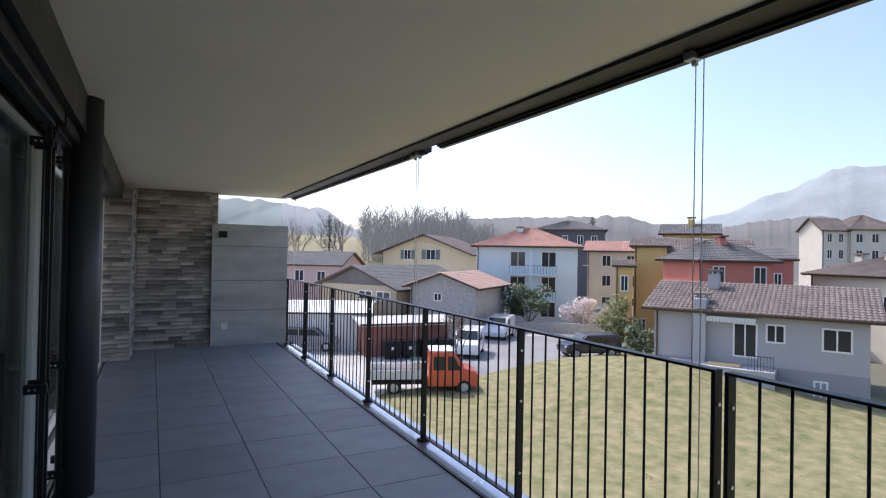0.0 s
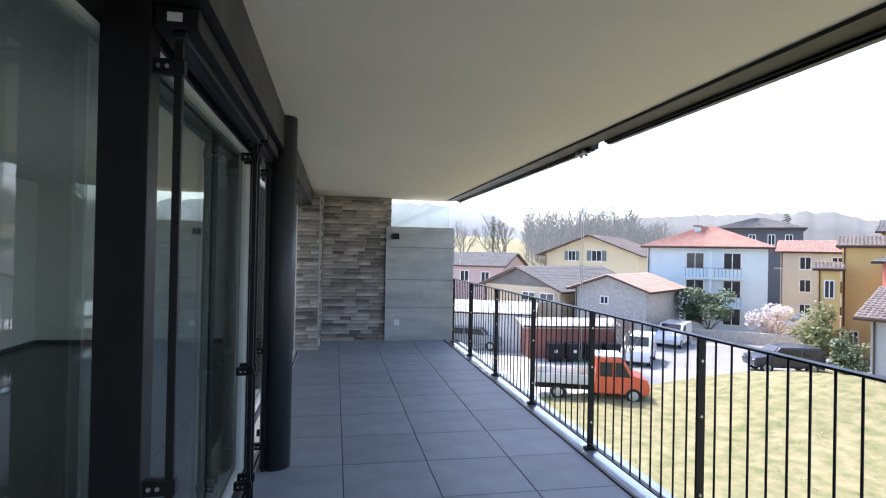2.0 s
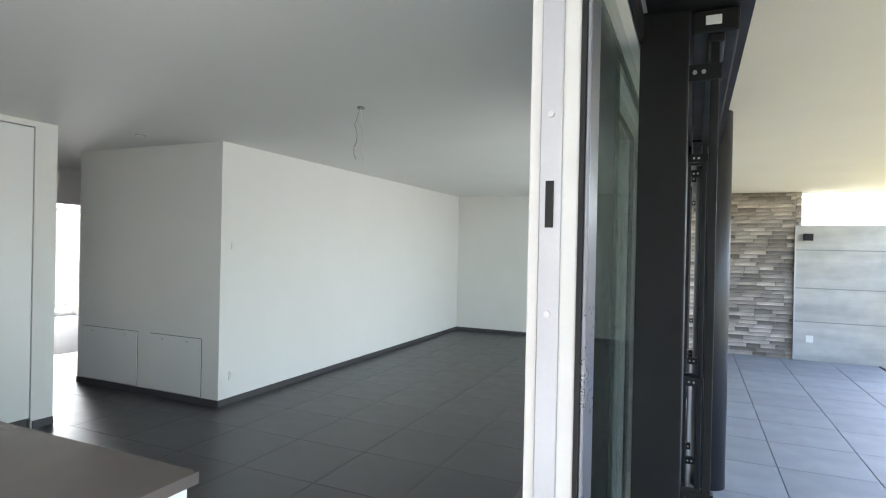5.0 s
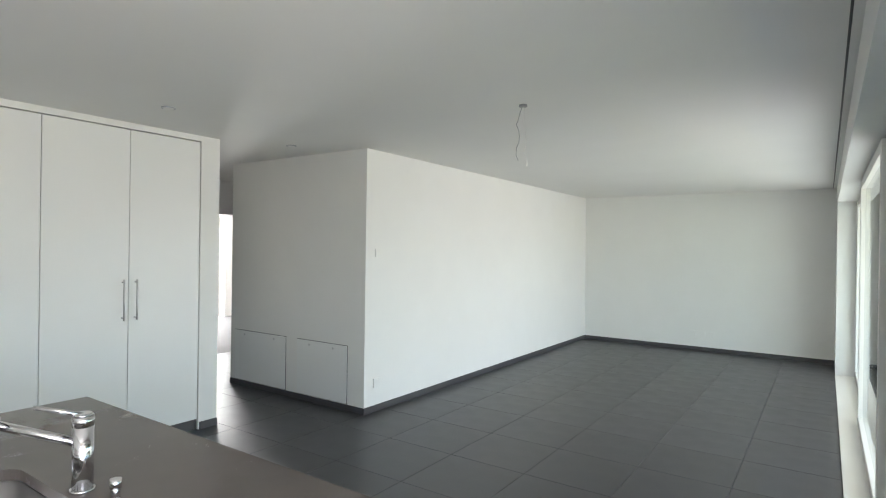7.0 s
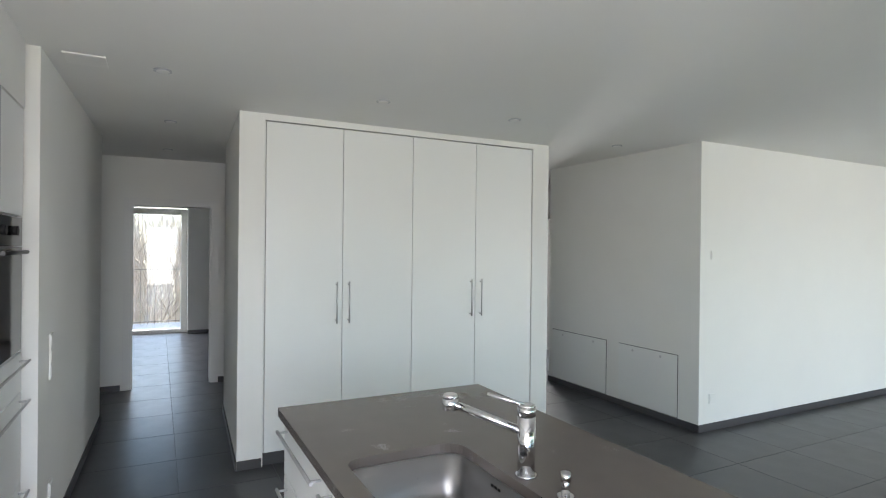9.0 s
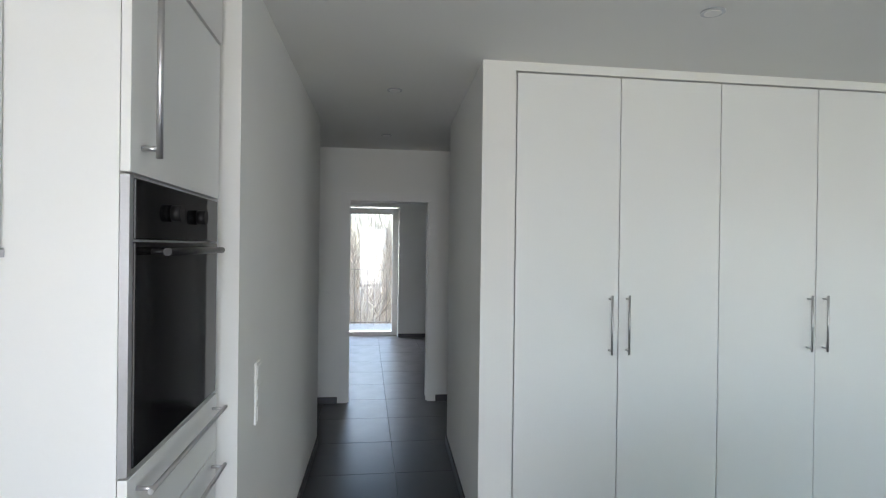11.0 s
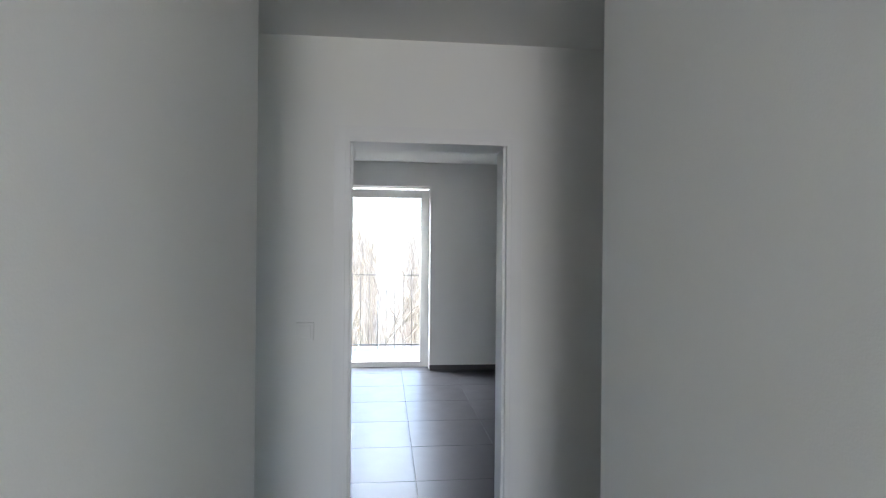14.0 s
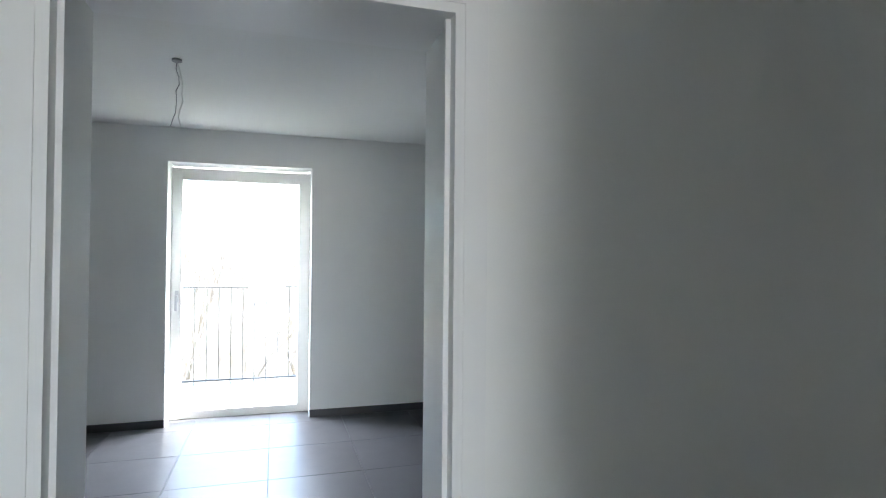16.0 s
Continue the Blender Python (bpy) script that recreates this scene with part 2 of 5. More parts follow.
def balcony_door_window(name, y0, y1, x):
    """A full-height glazed door in a white frame."""
    w = thing(name, "white framed full height balcony window with clear glass", "window", kind="structure")
    f, zt, zb = 0.11, 2.15, 0.0
    for nm, b in (("frame_side", (x - 0.07, y0, zb, x, y0 + f - 0.025, zt)), ("frame_side", (x - 0.07, y1 - f + 0.01, zb, x, y1, zt)),
                  ("frame_head", (x - 0.07, y0 + f - 0.025, zt - f + 0.01, x, y1 - f + 0.01, zt)), ("frame_sill", (x - 0.07, y0 + f - 0.025, zb, x, y1 - f + 0.01, 0.07))):
        part(nm, B(*b, bevel=0.006), M_WFRAME, w)
    g = part("pane", B(x - 0.045, y0 + f - 0.035, 0.065, x - 0.025, y1 - f + 0.02, zt - f + 0.015), M_GLASS, w)
    g.visible_shadow = False
    hd = bmesh.new()
    rod(hd, (x, y0 + 0.05, 1.05), (x + 0.05, y0 + 0.05, 1.05), 0.011)
    box(hd, x + 0.035, y0 + 0.04, 0.93, x + 0.052, y0 + 0.06, 1.06, 0.004)
    box(hd, x, y0 + 0.035, 1.0, x + 0.01, y0 + 0.065, 1.10, 0.003)
    part("handle", hd, M_ALU, w, "brushed metal window handle")
    return w


balcony_door_window("window_1", 0.15, 1.30, XR - 0.20)
balcony_door_window("window_2", 7.0, 8.4, XR - 0.20)


def door_trim(name, y0, y1, x, zt):
    """Painted steel frame of a door opening."""
    d = thing(name, "white steel door frame with no leaf", "door frame", kind="structure")
    for sx_ in (x, x - 0.25 - 0.003):
        part("casing", B(sx_, y0 - 0.055, 0, sx_ + 0.003, y0 + 0.0, zt + 0.055, bevel=0.001), M_DOORFRAME, d)
        part("casing", B(sx_, y1, 0, sx_ + 0.003, y1 + 0.055, zt + 0.055, bevel=0.001), M_DOORFRAME, d)
        part("head_casing", B(sx_, y0, zt, sx_ + 0.003, y1, zt + 0.055, bevel=0.001), M_DOORFRAME, d)
    part("jamb", B(x - 0.25, y0, 0, x, y0 + 0.022, zt), M_DOORFRAME, d)
    part("jamb", B(x - 0.25, y1 - 0.022, 0, x, y1, zt), M_DOORFRAME, d)
    part("head", B(x - 0.25, y0 + 0.022, zt - 0.022, x, y1 - 0.022, zt), M_DOORFRAME, d)
    part("stop", B(x - 0.05, y0 + 0.022, 0, x - 0.036, y0 + 0.034, zt - 0.022), M_DOORFRAME, d)
    part("stop", B(x - 0.05, y1 - 0.034, 0, x - 0.036, y1 - 0.022, zt - 0.022), M_DOORFRAME, d)
    return d


door_trim("door_1", 0.575, 1.392, XE, 1.97)
door_trim("door_2", 5.25, 6.15, XE, 2.0)


def skirting(name, x0, y0, x1, y1):
    return single(name, B(x0, y0, 0, x1, y1, 0.062, bevel=0.002), M_BASE, "dark grey tile skirting strip", "skirting", "structure")


s_ = 0.011
skirting("baseboard_living", -3.785, 4.895 - s_, -3.785 + s_, 10.54)
skirting("baseboard_niche", -5.80, 4.895 - s_, -3.785, 4.895)
skirting("baseboard_far", -3.785 + s_, 10.54 - s_, -0.2, 10.54)
single("baseboard_corridor", prism(bmesh.new(), [(-6.19, 0.408, 0), (-6.19, 0.408 + s_, 0), (-3.78, 0.352 + s_, 0), (-3.78, 0.352, 0)], (0, 0, 0.062)), M_BASE, "dark grey tile skirting strip", "skirting", "structure")
single("baseboard_cupboard_a", prism(bmesh.new(), [(-4.60, 1.319, 0), (-4.60, 1.329, 0), (-6.13, 1.394, 0), (-6.13, 1.384, 0)], (0, 0, 0.062)), M_BASE, "dark grey tile skirting strip", "skirting", "structure")
skirting("baseboard_cupboard_b", -4.61, 1.33, -4.61 + s_, 1.49)
skirting("baseboard_cupboard_c", -4.61, 3.78, -4.61 + s_, 3.94)
skirting("baseboard_end_a", XE, -2.4, XE + s_, 0.50)
skirting("baseboard_end_b", XE, 1.45, XE + s_, 5.19)
skirting("baseboard_room_a", XR, -2.4, XR + s_, 0.15)
skirting("baseboard_room_b", XR, 1.30, XR + s_, 3.0)
skirting("baseboard_room_c", XR, 3.0 - s_, XE - 0.27, 3.0)

# ---- facade ----
GX = -0.02                                  # glazing plane
wall("wall_facade_south", -0.20, -2.6, -0.3, 0.12, -0.38, SOF + 0.3, M_DARKMETAL, "dark metal clad facade wall")
single("facade_lintel", B(-0.20, -0.38, 2.20, 0.04, 10.54, 2.45), M_WALL, "white lintel over the sliding glass doors", "lintel", "structure")
single("facade_sill", B(-0.20, -0.38, -0.3, 0.12, 10.54, 0.012), M_WFRAME, "pale threshold under the sliding glass doors", "threshold", "structure")


def glazed_leaf(name, y0, y1, x, label, side=0.08):
    """Sliding leaf: white inside, dark metal outside, dark gaskets."""
    w = thing(name, label, "glass door", "sliding glass doors", kind="structure")
    z0, z1 = 0.02, 2.19
    for a, b in ((y0, y0 + side), (y1 - side, y1)):
        part("inner_stile", B(x - 0.042, a, z0, x + 0.034, b, z1, bevel=0.003), M_WFRAME, w, "cream inner stile")
        part("outer_stile", B(x + 0.042, a, z0, x + 0.05, b, z1, bevel=0.002), M_STILE, w, "dark metal outer stile")
        part("gasket", B(x + 0.034, a - 0.002, z0, x + 0.042, b, z1), M_GASKET, w)
    for z, h in ((z0, 0.07), (z1 - 0.07, 0.07)):
        part("inner_rail", B(x - 0.042, y0 + side, z, x + 0.034, y1 - side, z + h, bevel=0.003), M_WFRAME, w)
        part("outer_rail", B(x + 0.036, y0 + side, z, x + 0.05, y1 - side, z + h, bevel=0.003), M_DARKMETAL, w)
    g = part("pane", B(x - 0.008, y0 + side - 0.01, z0 + 0.06, x + 0.008, y1 - side + 0.01, z1 - 0.06), M_FGLASS, w)
    g.visible_shadow = False
    return w


leaf = glazed_leaf("sliding_door", 1.91, 4.30, GX, "open sliding glass door leaf with dark metal frame", 0.075)
lock = bmesh.new()
box(lock, GX - 0.024, 1.902, 0.05, GX + 0.010, 1.909, 2.17, 0.002)
part("lock_strip", lock, M_ALU, leaf, "brushed aluminium lock strip")
for z in (1.55, 1.98):
    part("latch_slot", B(GX - 0.013, 1.898, z, GX - 0.001, 1.9015, z + 0.07), M_GASKET, leaf)
for z in (0.35, 0.62, 1.42, 1.72, 2.0):
    sc = bmesh.new()
    rod(sc, (GX - 0.007, 1.9015, z), (GX - 0.007, 1.898, z), 0.005, 8)
    part("screw", sc, M_STEEL, leaf)
glazed_leaf("window_3", 2.86, 4.95, GX + 0.10, "fixed full height window in dark metal frame", 0.06)
glazed_leaf("window_4", 5.05, 7.35, GX, "sliding glass door leaf with dark metal frame", 0.08)
glazed_leaf("window_5", 7.35, 9.70, GX + 0.06, "fixed full height window in dark metal frame", 0.08)
wall("wall_facade_north", -0.20, 9.72, -0.01, 0.10, 10.54, 2.2)
for y0, y1 in ((2.76, 2.855), (4.95, 5.05), (7.30, 7.40)):
    single("facade_mullion", B(0.02, y0, 0.0, 0.15, y1, 2.2, bevel=0.004), M_BLACK, "black metal facade post beside the glass door", "post", "structure")
single("fascia", B(0.04, -0.38, 2.192, 0.31, 4.99, SOF), M_DARKMETAL, "dark grey metal fascia panel under the soffit", "fascia", "structure")
single("fascia", B(0.04, 4.99, 2.19, 0.31, 10.2, SOF), M_DARKMETAL, "dark grey metal fascia panel under the soffit", "fascia", "structure")


def blind_box(y0, y1):
    b = thing("blind_box", "black external blind box with guide rails and brackets", "blind", "external blinds")
    bm = bmesh.new()
    box(bm, 0.155, y0, 2.125, 0.275, y1, 2.188, 0.006)
    part("housing", bm, M_BLACK, b)
    bm = bmesh.new()
    box(bm, 0.20, y0 + 0.01, 2.10, 0.24, y1 - 0.01, 2.125, 0.005)
    part("end_bar", bm, M_DARKMETAL, b)
    for y in (y0 + 0.02, y1 - 0.035):
        part("guide_rail", B(0.205, y, 0.012, 0.228, y + 0.022, 2.10, bevel=0.003), M_BLACK, b)
        for z in (0.16, 0.80, 2.0):
            part("bracket", B(0.14, y - 0.004, z, 0.235, y + 0.026, z + 0.045, bevel=0.003), M_BLACK, b)
            for dx in (0.165, 0.188):
                sc = bmesh.new()
                rod(sc, (dx, y - 0.004, z + 0.022), (dx, y - 0.009, z + 0.022), 0.006, 8)
                part("bolt", sc, M_STEEL, b)
    return b


blind_box(2.77, 4.38)
blind_box(4.44, 5.02)
blind_box(5.25, 7.34)
part("label_sticker", B(0.19, 2.766, 2.145, 0.23, 2.769, 2.17), M_PLASTIC, [o for o in scene.objects if o.name == "blind_box"][0], "small white printed sticker")
bm = bmesh.new()
for dx in (0.135, 0.165):
    box(bm, dx, -0.35, 0.0, dx + 0.008, 9.7, 0.022)
single("door_track", bm, M_ALU, "aluminium floor track of the sliding doors", "track", "structure")


def column(x, y):
    bm = bmesh.new()
    rod(bm, (x, y, 0), (x, y, SOF), 0.105, 40)
    c = single("column", bm, M_COLUMN, "round anthracite painted steel balcony column", "column", "structure", smooth=True)
    return c


column(0.285, 5.12)

# ---- balcony ----
single("balcony_slab", B(0.12, -3.0, -0.32, 2.53, 10.75, -0.015), M_JOINT, "dark slab under the balcony paving", "slab", "structure")
single("balcony_soffit", B(0.0, -3.0, SOF, 2.72, 10.9, SOF + 0.35), M_SOFFIT, "beige plastered balcony soffit", "ceiling", "structure")
single("balcony_edge_strip", B(2.53, -3.0, -0.32, 2.556, 10.5, 0.010), M_BLACK, "black edging strip along the paving", "edging", "structure")
single("gutter", B(2.556, -3.0, -0.32, 2.86, 10.5, -0.04), M_GUTTER, "pale sheet metal gutter along the railing", "gutter", "structure")
wall("wall_balcony_south", 0.12, -3.2, -0.3, 2.8, -3.0, SOF, M_CONC, "raw concrete wall closing the balcony")


def railing():
    r = thing("railing", "black steel balcony railing with thin vertical bars", "railing", kind="structure")
    x, top = 2.70, 1.07
    posts = [-2.86, -1.52, -0.18, 1.16, 2.478, 2.538, 3.88, 5.23, 6.57, 7.91, 9.27, 10.55]
    for y in posts:
        p = part("post", B(x - 0.024, y - 0.009, -0.04, x + 0.024, y + 0.009, top - 0.012, bevel=0.002), M_BLACK, r)
        for z in (0.18, 0.62, 0.93):
            bo = bmesh.new()
            rod(bo, (x, y - 0.008, z), (x, y - 0.015, z), 0.008, 8)
            part("bolt", bo, M_STEEL, p)
        part("foot_plate", B(x - 0.045, y - 0.03, -0.04, x + 0.045, y + 0.03, -0.015, bevel=0.004), M_BLACK, p)
    for a, b in ((-2.9, 2.487), (2.529, 10.57)):
        part("top_rail", B(x - 0.025, a, top - 0.012, x + 0.025, b, top, bevel=0.002), M_BLACK, r)
        part("bottom_rail", B(x - 0.02, a, 0.004, x + 0.02, b, 0.014, bevel=0.002), M_BLACK, r)
    bm = bmesh.new()
    rod(bm, (0, 0, 0.009), (0, 0, top - 0.012), 0.006, 8)
    me = mesh_of("bar", bm, M_BLACK, True)
    for a, b in zip(posts, posts[1:]):
        if b - a < 0.1:
            continue
        n = 11
        for i in range(1, n):
            o = new("bar", me)
            o.parent, o.location = r, (x, a + (b - a) * i / n, 0)
    return r


railing()


def awning(y0, y1, wires):
    a = thing("awning", "slim black awning cassette with steel guide wires", "awning", "awnings under the soffit edge")
    part("cassette", B(2.722, y0, SOF - 0.034, 2.80, y1, SOF + 0.06, bevel=0.006), M_BLACK, a)
    part("drop_bar", B(2.735, y0 + 0.02, SOF - 0.05, 2.775, y1 - 0.02, SOF - 0.036, bevel=0.004), M_DARKMETAL, a)
    for y in wires:
        bm = bmesh.new()
        rod(bm, (2.75, y, -0.04), (2.75, y, SOF - 0.045), 0.0025, 6)
        part("guide_wire", bm, M_STEEL, a)
    for y in {round(w_, 1) for w_ in wires}:
        bm = bmesh.new()
        box(bm, 2.70, y - 0.025, SOF - 0.06, 2.765, y + 0.025, SOF - 0.021, 0.008)
        rod(bm, (2.75, y, SOF - 0.075), (2.75, y, SOF - 0.05), 0.014, 10)
        part("wire_bracket", bm, M_ALU, a)


single("soffit_edge_profile", B(2.57, -3.0, SOF - 0.02, 2.7195, 10.5, SOF), M_BLACK, "dark metal profile along the soffit edge", "profile", "structure")
awning(-2.8, 5.13, (2.655, 2.695))
awning(5.37, 10.5, (5.53, 5.57, 10.3))

# end of the balcony
wall("wall_balcony_end", 0.10, 10.60, -0.3, 1.60, 10.85, SOF, M_MORTAR, "wall faced with thin greyish brick strips")
conc = wall("wall_concrete", 1.53, 10.53, -0.3, 2.69, 10.85, 1.94, M_CONC, "raw concrete parapet wall with board joints")
wall("wall_pier", 0.10, 9.74, -0.01, 0.44, 10.60, 2.33, M_MORTAR, "wall pier faced with thin greyish brick strips")
gl_ = single("glass_screen", B(1.61, 10.66, 1.93, 2.62, 10.672, SOF), M_GLASS, "clear glass screen above the concrete parapet", "glass", "structure")
gl_.visible_shadow = False
single("corner_trim", B(1.515, 10.515, 0, 1.53, 10.56, 1.94), M_ALU, "metal edge trim between brick and concrete", "trim", "structure")
single("corner_trim", B(0.425, 9.715, 0, 0.445, 9.735, 2.33), M_ALU, "metal edge trim on the brick pier", "trim", "structure")

# ---- fitted kitchen and cupboard ----
def bar_handle(parent, a, b, out, r=0.006):
    """A round steel bar on two short stand-offs."""
    a, b, out = Vector(a), Vector(b), Vector(out)
    d = (b - a).normalized()
    bm = bmesh.new()
    rod(bm, a + out, b + out, r, 12)
    for p in (a + d * 0.02, b - d * 0.02):
        rod(bm, p, p + out, r * 0.8, 10)
    return part("handle", bm, M_STEEL, parent, "brushed steel bar handle", True)


def cupboard():
    c = thing("built_in_cupboard", "tall white four door built-in cupboard in a plastered niche", "cupboard")
    part("body", B(-5.215, 1.505, 0.0, -4.64, 3.765, 2.40), M_LACQ, c)
    part("plinth", B(-4.64, 1.505, 0.0, -4.632, 3.765, 0.085), M_BASE, c, "dark recessed plinth")
    ys = (1.507, 2.06, 2.622, 3.196, 3.763)
    hy = (2.012, 2.105, 3.148, 3.242)
    for y0, y1, h in zip(ys, ys[1:], hy):
        d = part("door", B(-4.636, y0 + 0.0025, 0.09, -4.614, y1 - 0.0025, 2.396, bevel=0.0015), M_LACQ, c)
        bar_handle(d, (-4.614, h, 0.97), (-4.614, h, 1.275), (0.035, 0, 0))
    return c


cupboard()


def island():
    i = thing("kitchen_island", "white kitchen island with steel bar handles", "kitchen island")
    x0, x1, y0, y1 = -2.80, -1.04, 1.285, 2.145
    part("body", B(x0, y0 + 0.02, 0.09, x1, y1, 0.70), M_LACQ, i)
    part("body_rim", B(x0, y0 + 0.02, 0.70, x0 + 0.35, y1, 0.872), M_LACQ, i)
    part("body_rim", B(x1 - 0.35, y0 + 0.02, 0.70, x1, y1, 0.872), M_LACQ, i)
    part("body_rim", B(x0 + 0.35, y1 - 0.25, 0.70, x1 - 0.35, y1, 0.872), M_LACQ, i)
    part("plinth", B(x0 + 0.03, y0 + 0.06, 0, x1 - 0.03, y1 - 0.05, 0.09), M_BASE, i)
    for a, b in ((x0, x0 + 0.60), (x0 + 0.60, x0 + 1.18), (x0 + 1.18, x1)):
        for z0, z1 in ((0.095, 0.37), (0.375, 0.65), (0.655, 0.868)):
            d = part("drawer_front", B(a + 0.002, y0, z0, b - 0.002, y0 + 0.019, z1, bevel=0.0015), M_LACQ, i)
            bar_handle(d, (a + 0.04, y0, z1 - 0.035), (b - 0.04, y0, z1 - 0.035), (0, -0.035, 0))
    return i


island()


def slab_with_hole(x0, x1, y0, y1, z0, z1, hx0, hx1, hy0, hy1, r):
    """A worktop with a rounded rectangular cut-out."""
    bm = bmesh.new()
    n = 6
    hole = []
    for cx, cy, a0 in ((hx1 - r, hy1 - r, 0), (hx0 + r, hy1 - r, 90), (hx0 + r, hy0 + r, 180), (hx1 - r, hy0 + r, 270)):
        for k in range(n + 1):
            a = radians(a0 + 90 * k / n)
            hole.append((cx + r * math.cos(a), cy + r * math.sin(a)))
    outer = [(x1, y1), (x0, y1), (x0, y0), (x1, y0)]
    for z, flip in ((z1, False), (z0, True)):
        hv = [bm.verts.new((*p, z)) for p in hole]
        ov = [bm.verts.new((*p, z)) for p in outer]
        for q in range(4):
            seg = hv[q * (n + 1):(q + 1) * (n + 1)]
            for k in range(n):
                bm.faces.new((ov[q], seg[k + 1], seg[k]))
            nxt = hv[((q + 1) % 4) * (n + 1)]
            bm.faces.new((ov[q], ov[(q + 1) % 4], nxt, seg[-1]))
    bm.verts.ensure_lookup_table()
    m = len(hole) + 4
    for ring, base in ((len(hole), 0), (4, len(hole))):
        for k in range(ring):
            j = (k + 1) % ring
            bm.faces.new([bm.verts[base + k], bm.verts[base + j], bm.verts[m + base + j], bm.verts[m + base + k]])
    bmesh.ops.recalc_face_normals(bm, faces=bm.faces[:])
    return bm, hole


SINK = (-2.20, -1.66, 1.335, 1.715)
wt, hole = slab_with_hole(-2.825, -1.02, 1.265, 2.165, 0.873, 0.905, *SINK, 0.06)
single("worktop", wt, M_COUNTER, "polished grey-brown stone worktop on the island", "worktop")


def sink():
    s = thing("sink", "undermounted stainless steel sink in the stone worktop", "sink")
    bm = bmesh.new()
    rings = []
    for z, sc in ((0.872, 1.0), (0.73, 0.985), (0.705, 0.94), (0.70, 0.86)):
        cx, cy = (SINK[0] + SINK[1]) / 2, (SINK[2] + SINK[3]) / 2
        rings.append([bm.verts.new((cx + (p[0] - cx) * sc, cy + (p[1] - cy) * sc, z)) for p in hole])
    for a, b in zip(rings, rings[1:]):
        for k in range(len(a)):
            j = (k + 1) % len(a)
            bm.faces.new((a[k], a[j], b[j], b[k]))
    bm.faces.new(rings[-1])
    bmesh.ops.recalc_face_normals(bm, faces=bm.faces[:])
    o = part("bowl", bm, M_SINK, s, smooth=True)
    sm = o.modifiers.new("thick", "SOLIDIFY")
    sm.thickness = 0.002
    bm = bmesh.new()
    rod(bm, (-1.93, 1.52, 0.700), (-1.93, 1.52, 0.705), 0.045, 24)
    part("drain", bm, M_CHROME, s)
    for k in range(3):
        bm = bmesh.new()
        box(bm, -1.98 + k * 0.018, 1.708, 0.845, -1.97 + k * 0.018, 1.711, 0.852)
        part("overflow_slot", bm, M_GASKET, s)
    return s


sink()


def tap():
    t = thing("kitchen_tap", "chrome kitchen mixer tap with long straight spout", "tap", at=(0, 0, 0))
    bx, by = -1.874, 1.755
    bm = bmesh.new()
    rod(bm, (bx, by, 0.905), (bx, by, 0.912), 0.029, 24)
    rod(bm, (bx, by, 0.912), (bx, by, 1.071), 0.0245, 24)
    part("body", bm, M_CHROME, t, smooth=True)
    bm = bmesh.new()
    rod(bm, (bx, by, 1.074), (bx, by, 1.098), 0.0255, 24)
    rod(bm, (bx, by, 1.098), (bx, by, 1.105), 0.0255, 24, 0.019)
    part("cap", bm, M_CHROME, t, smooth=True)
    hx, hy = -2.05, 1.61
    bm = bmesh.new()
    rod(bm, (bx, by, 1.025), (hx, hy, 1.080), 0.0115, 14)
    part("spout", bm, M_CHROME, t, smooth=True)
    bm = bmesh.new()
    rod(bm, (hx, hy, 1.062), (hx, hy, 1.096), 0.023, 20)
    rod(bm, (hx, hy, 1.096), (hx, hy, 1.106), 0.024, 20, 0.019)
    part("spout_head", bm, M_CHROME, t, smooth=True)
    bm = bmesh.new()
    rod(bm, (bx, by, 1.100), (-1.94, 1.668, 1.126), 0.006, 10)
    part("lever", bm, M_CHROME, t, smooth=True)
    return t


tap()
bm = bmesh.new()
rod(bm, (-1.715, 1.762, 0.905), (-1.715, 1.762, 0.915), 0.021, 20)
rod(bm, (-1.715, 1.762, 0.915), (-1.715, 1.762, 0.968), 0.011, 16)
rod(bm, (-1.715, 1.762, 0.95), (-1.715, 1.762, 0.972), 0.013, 16)
single("pop_up_waste", bm, M_CHROME, "small chrome pop-up waste knob on the worktop", "knob", smooth=True)


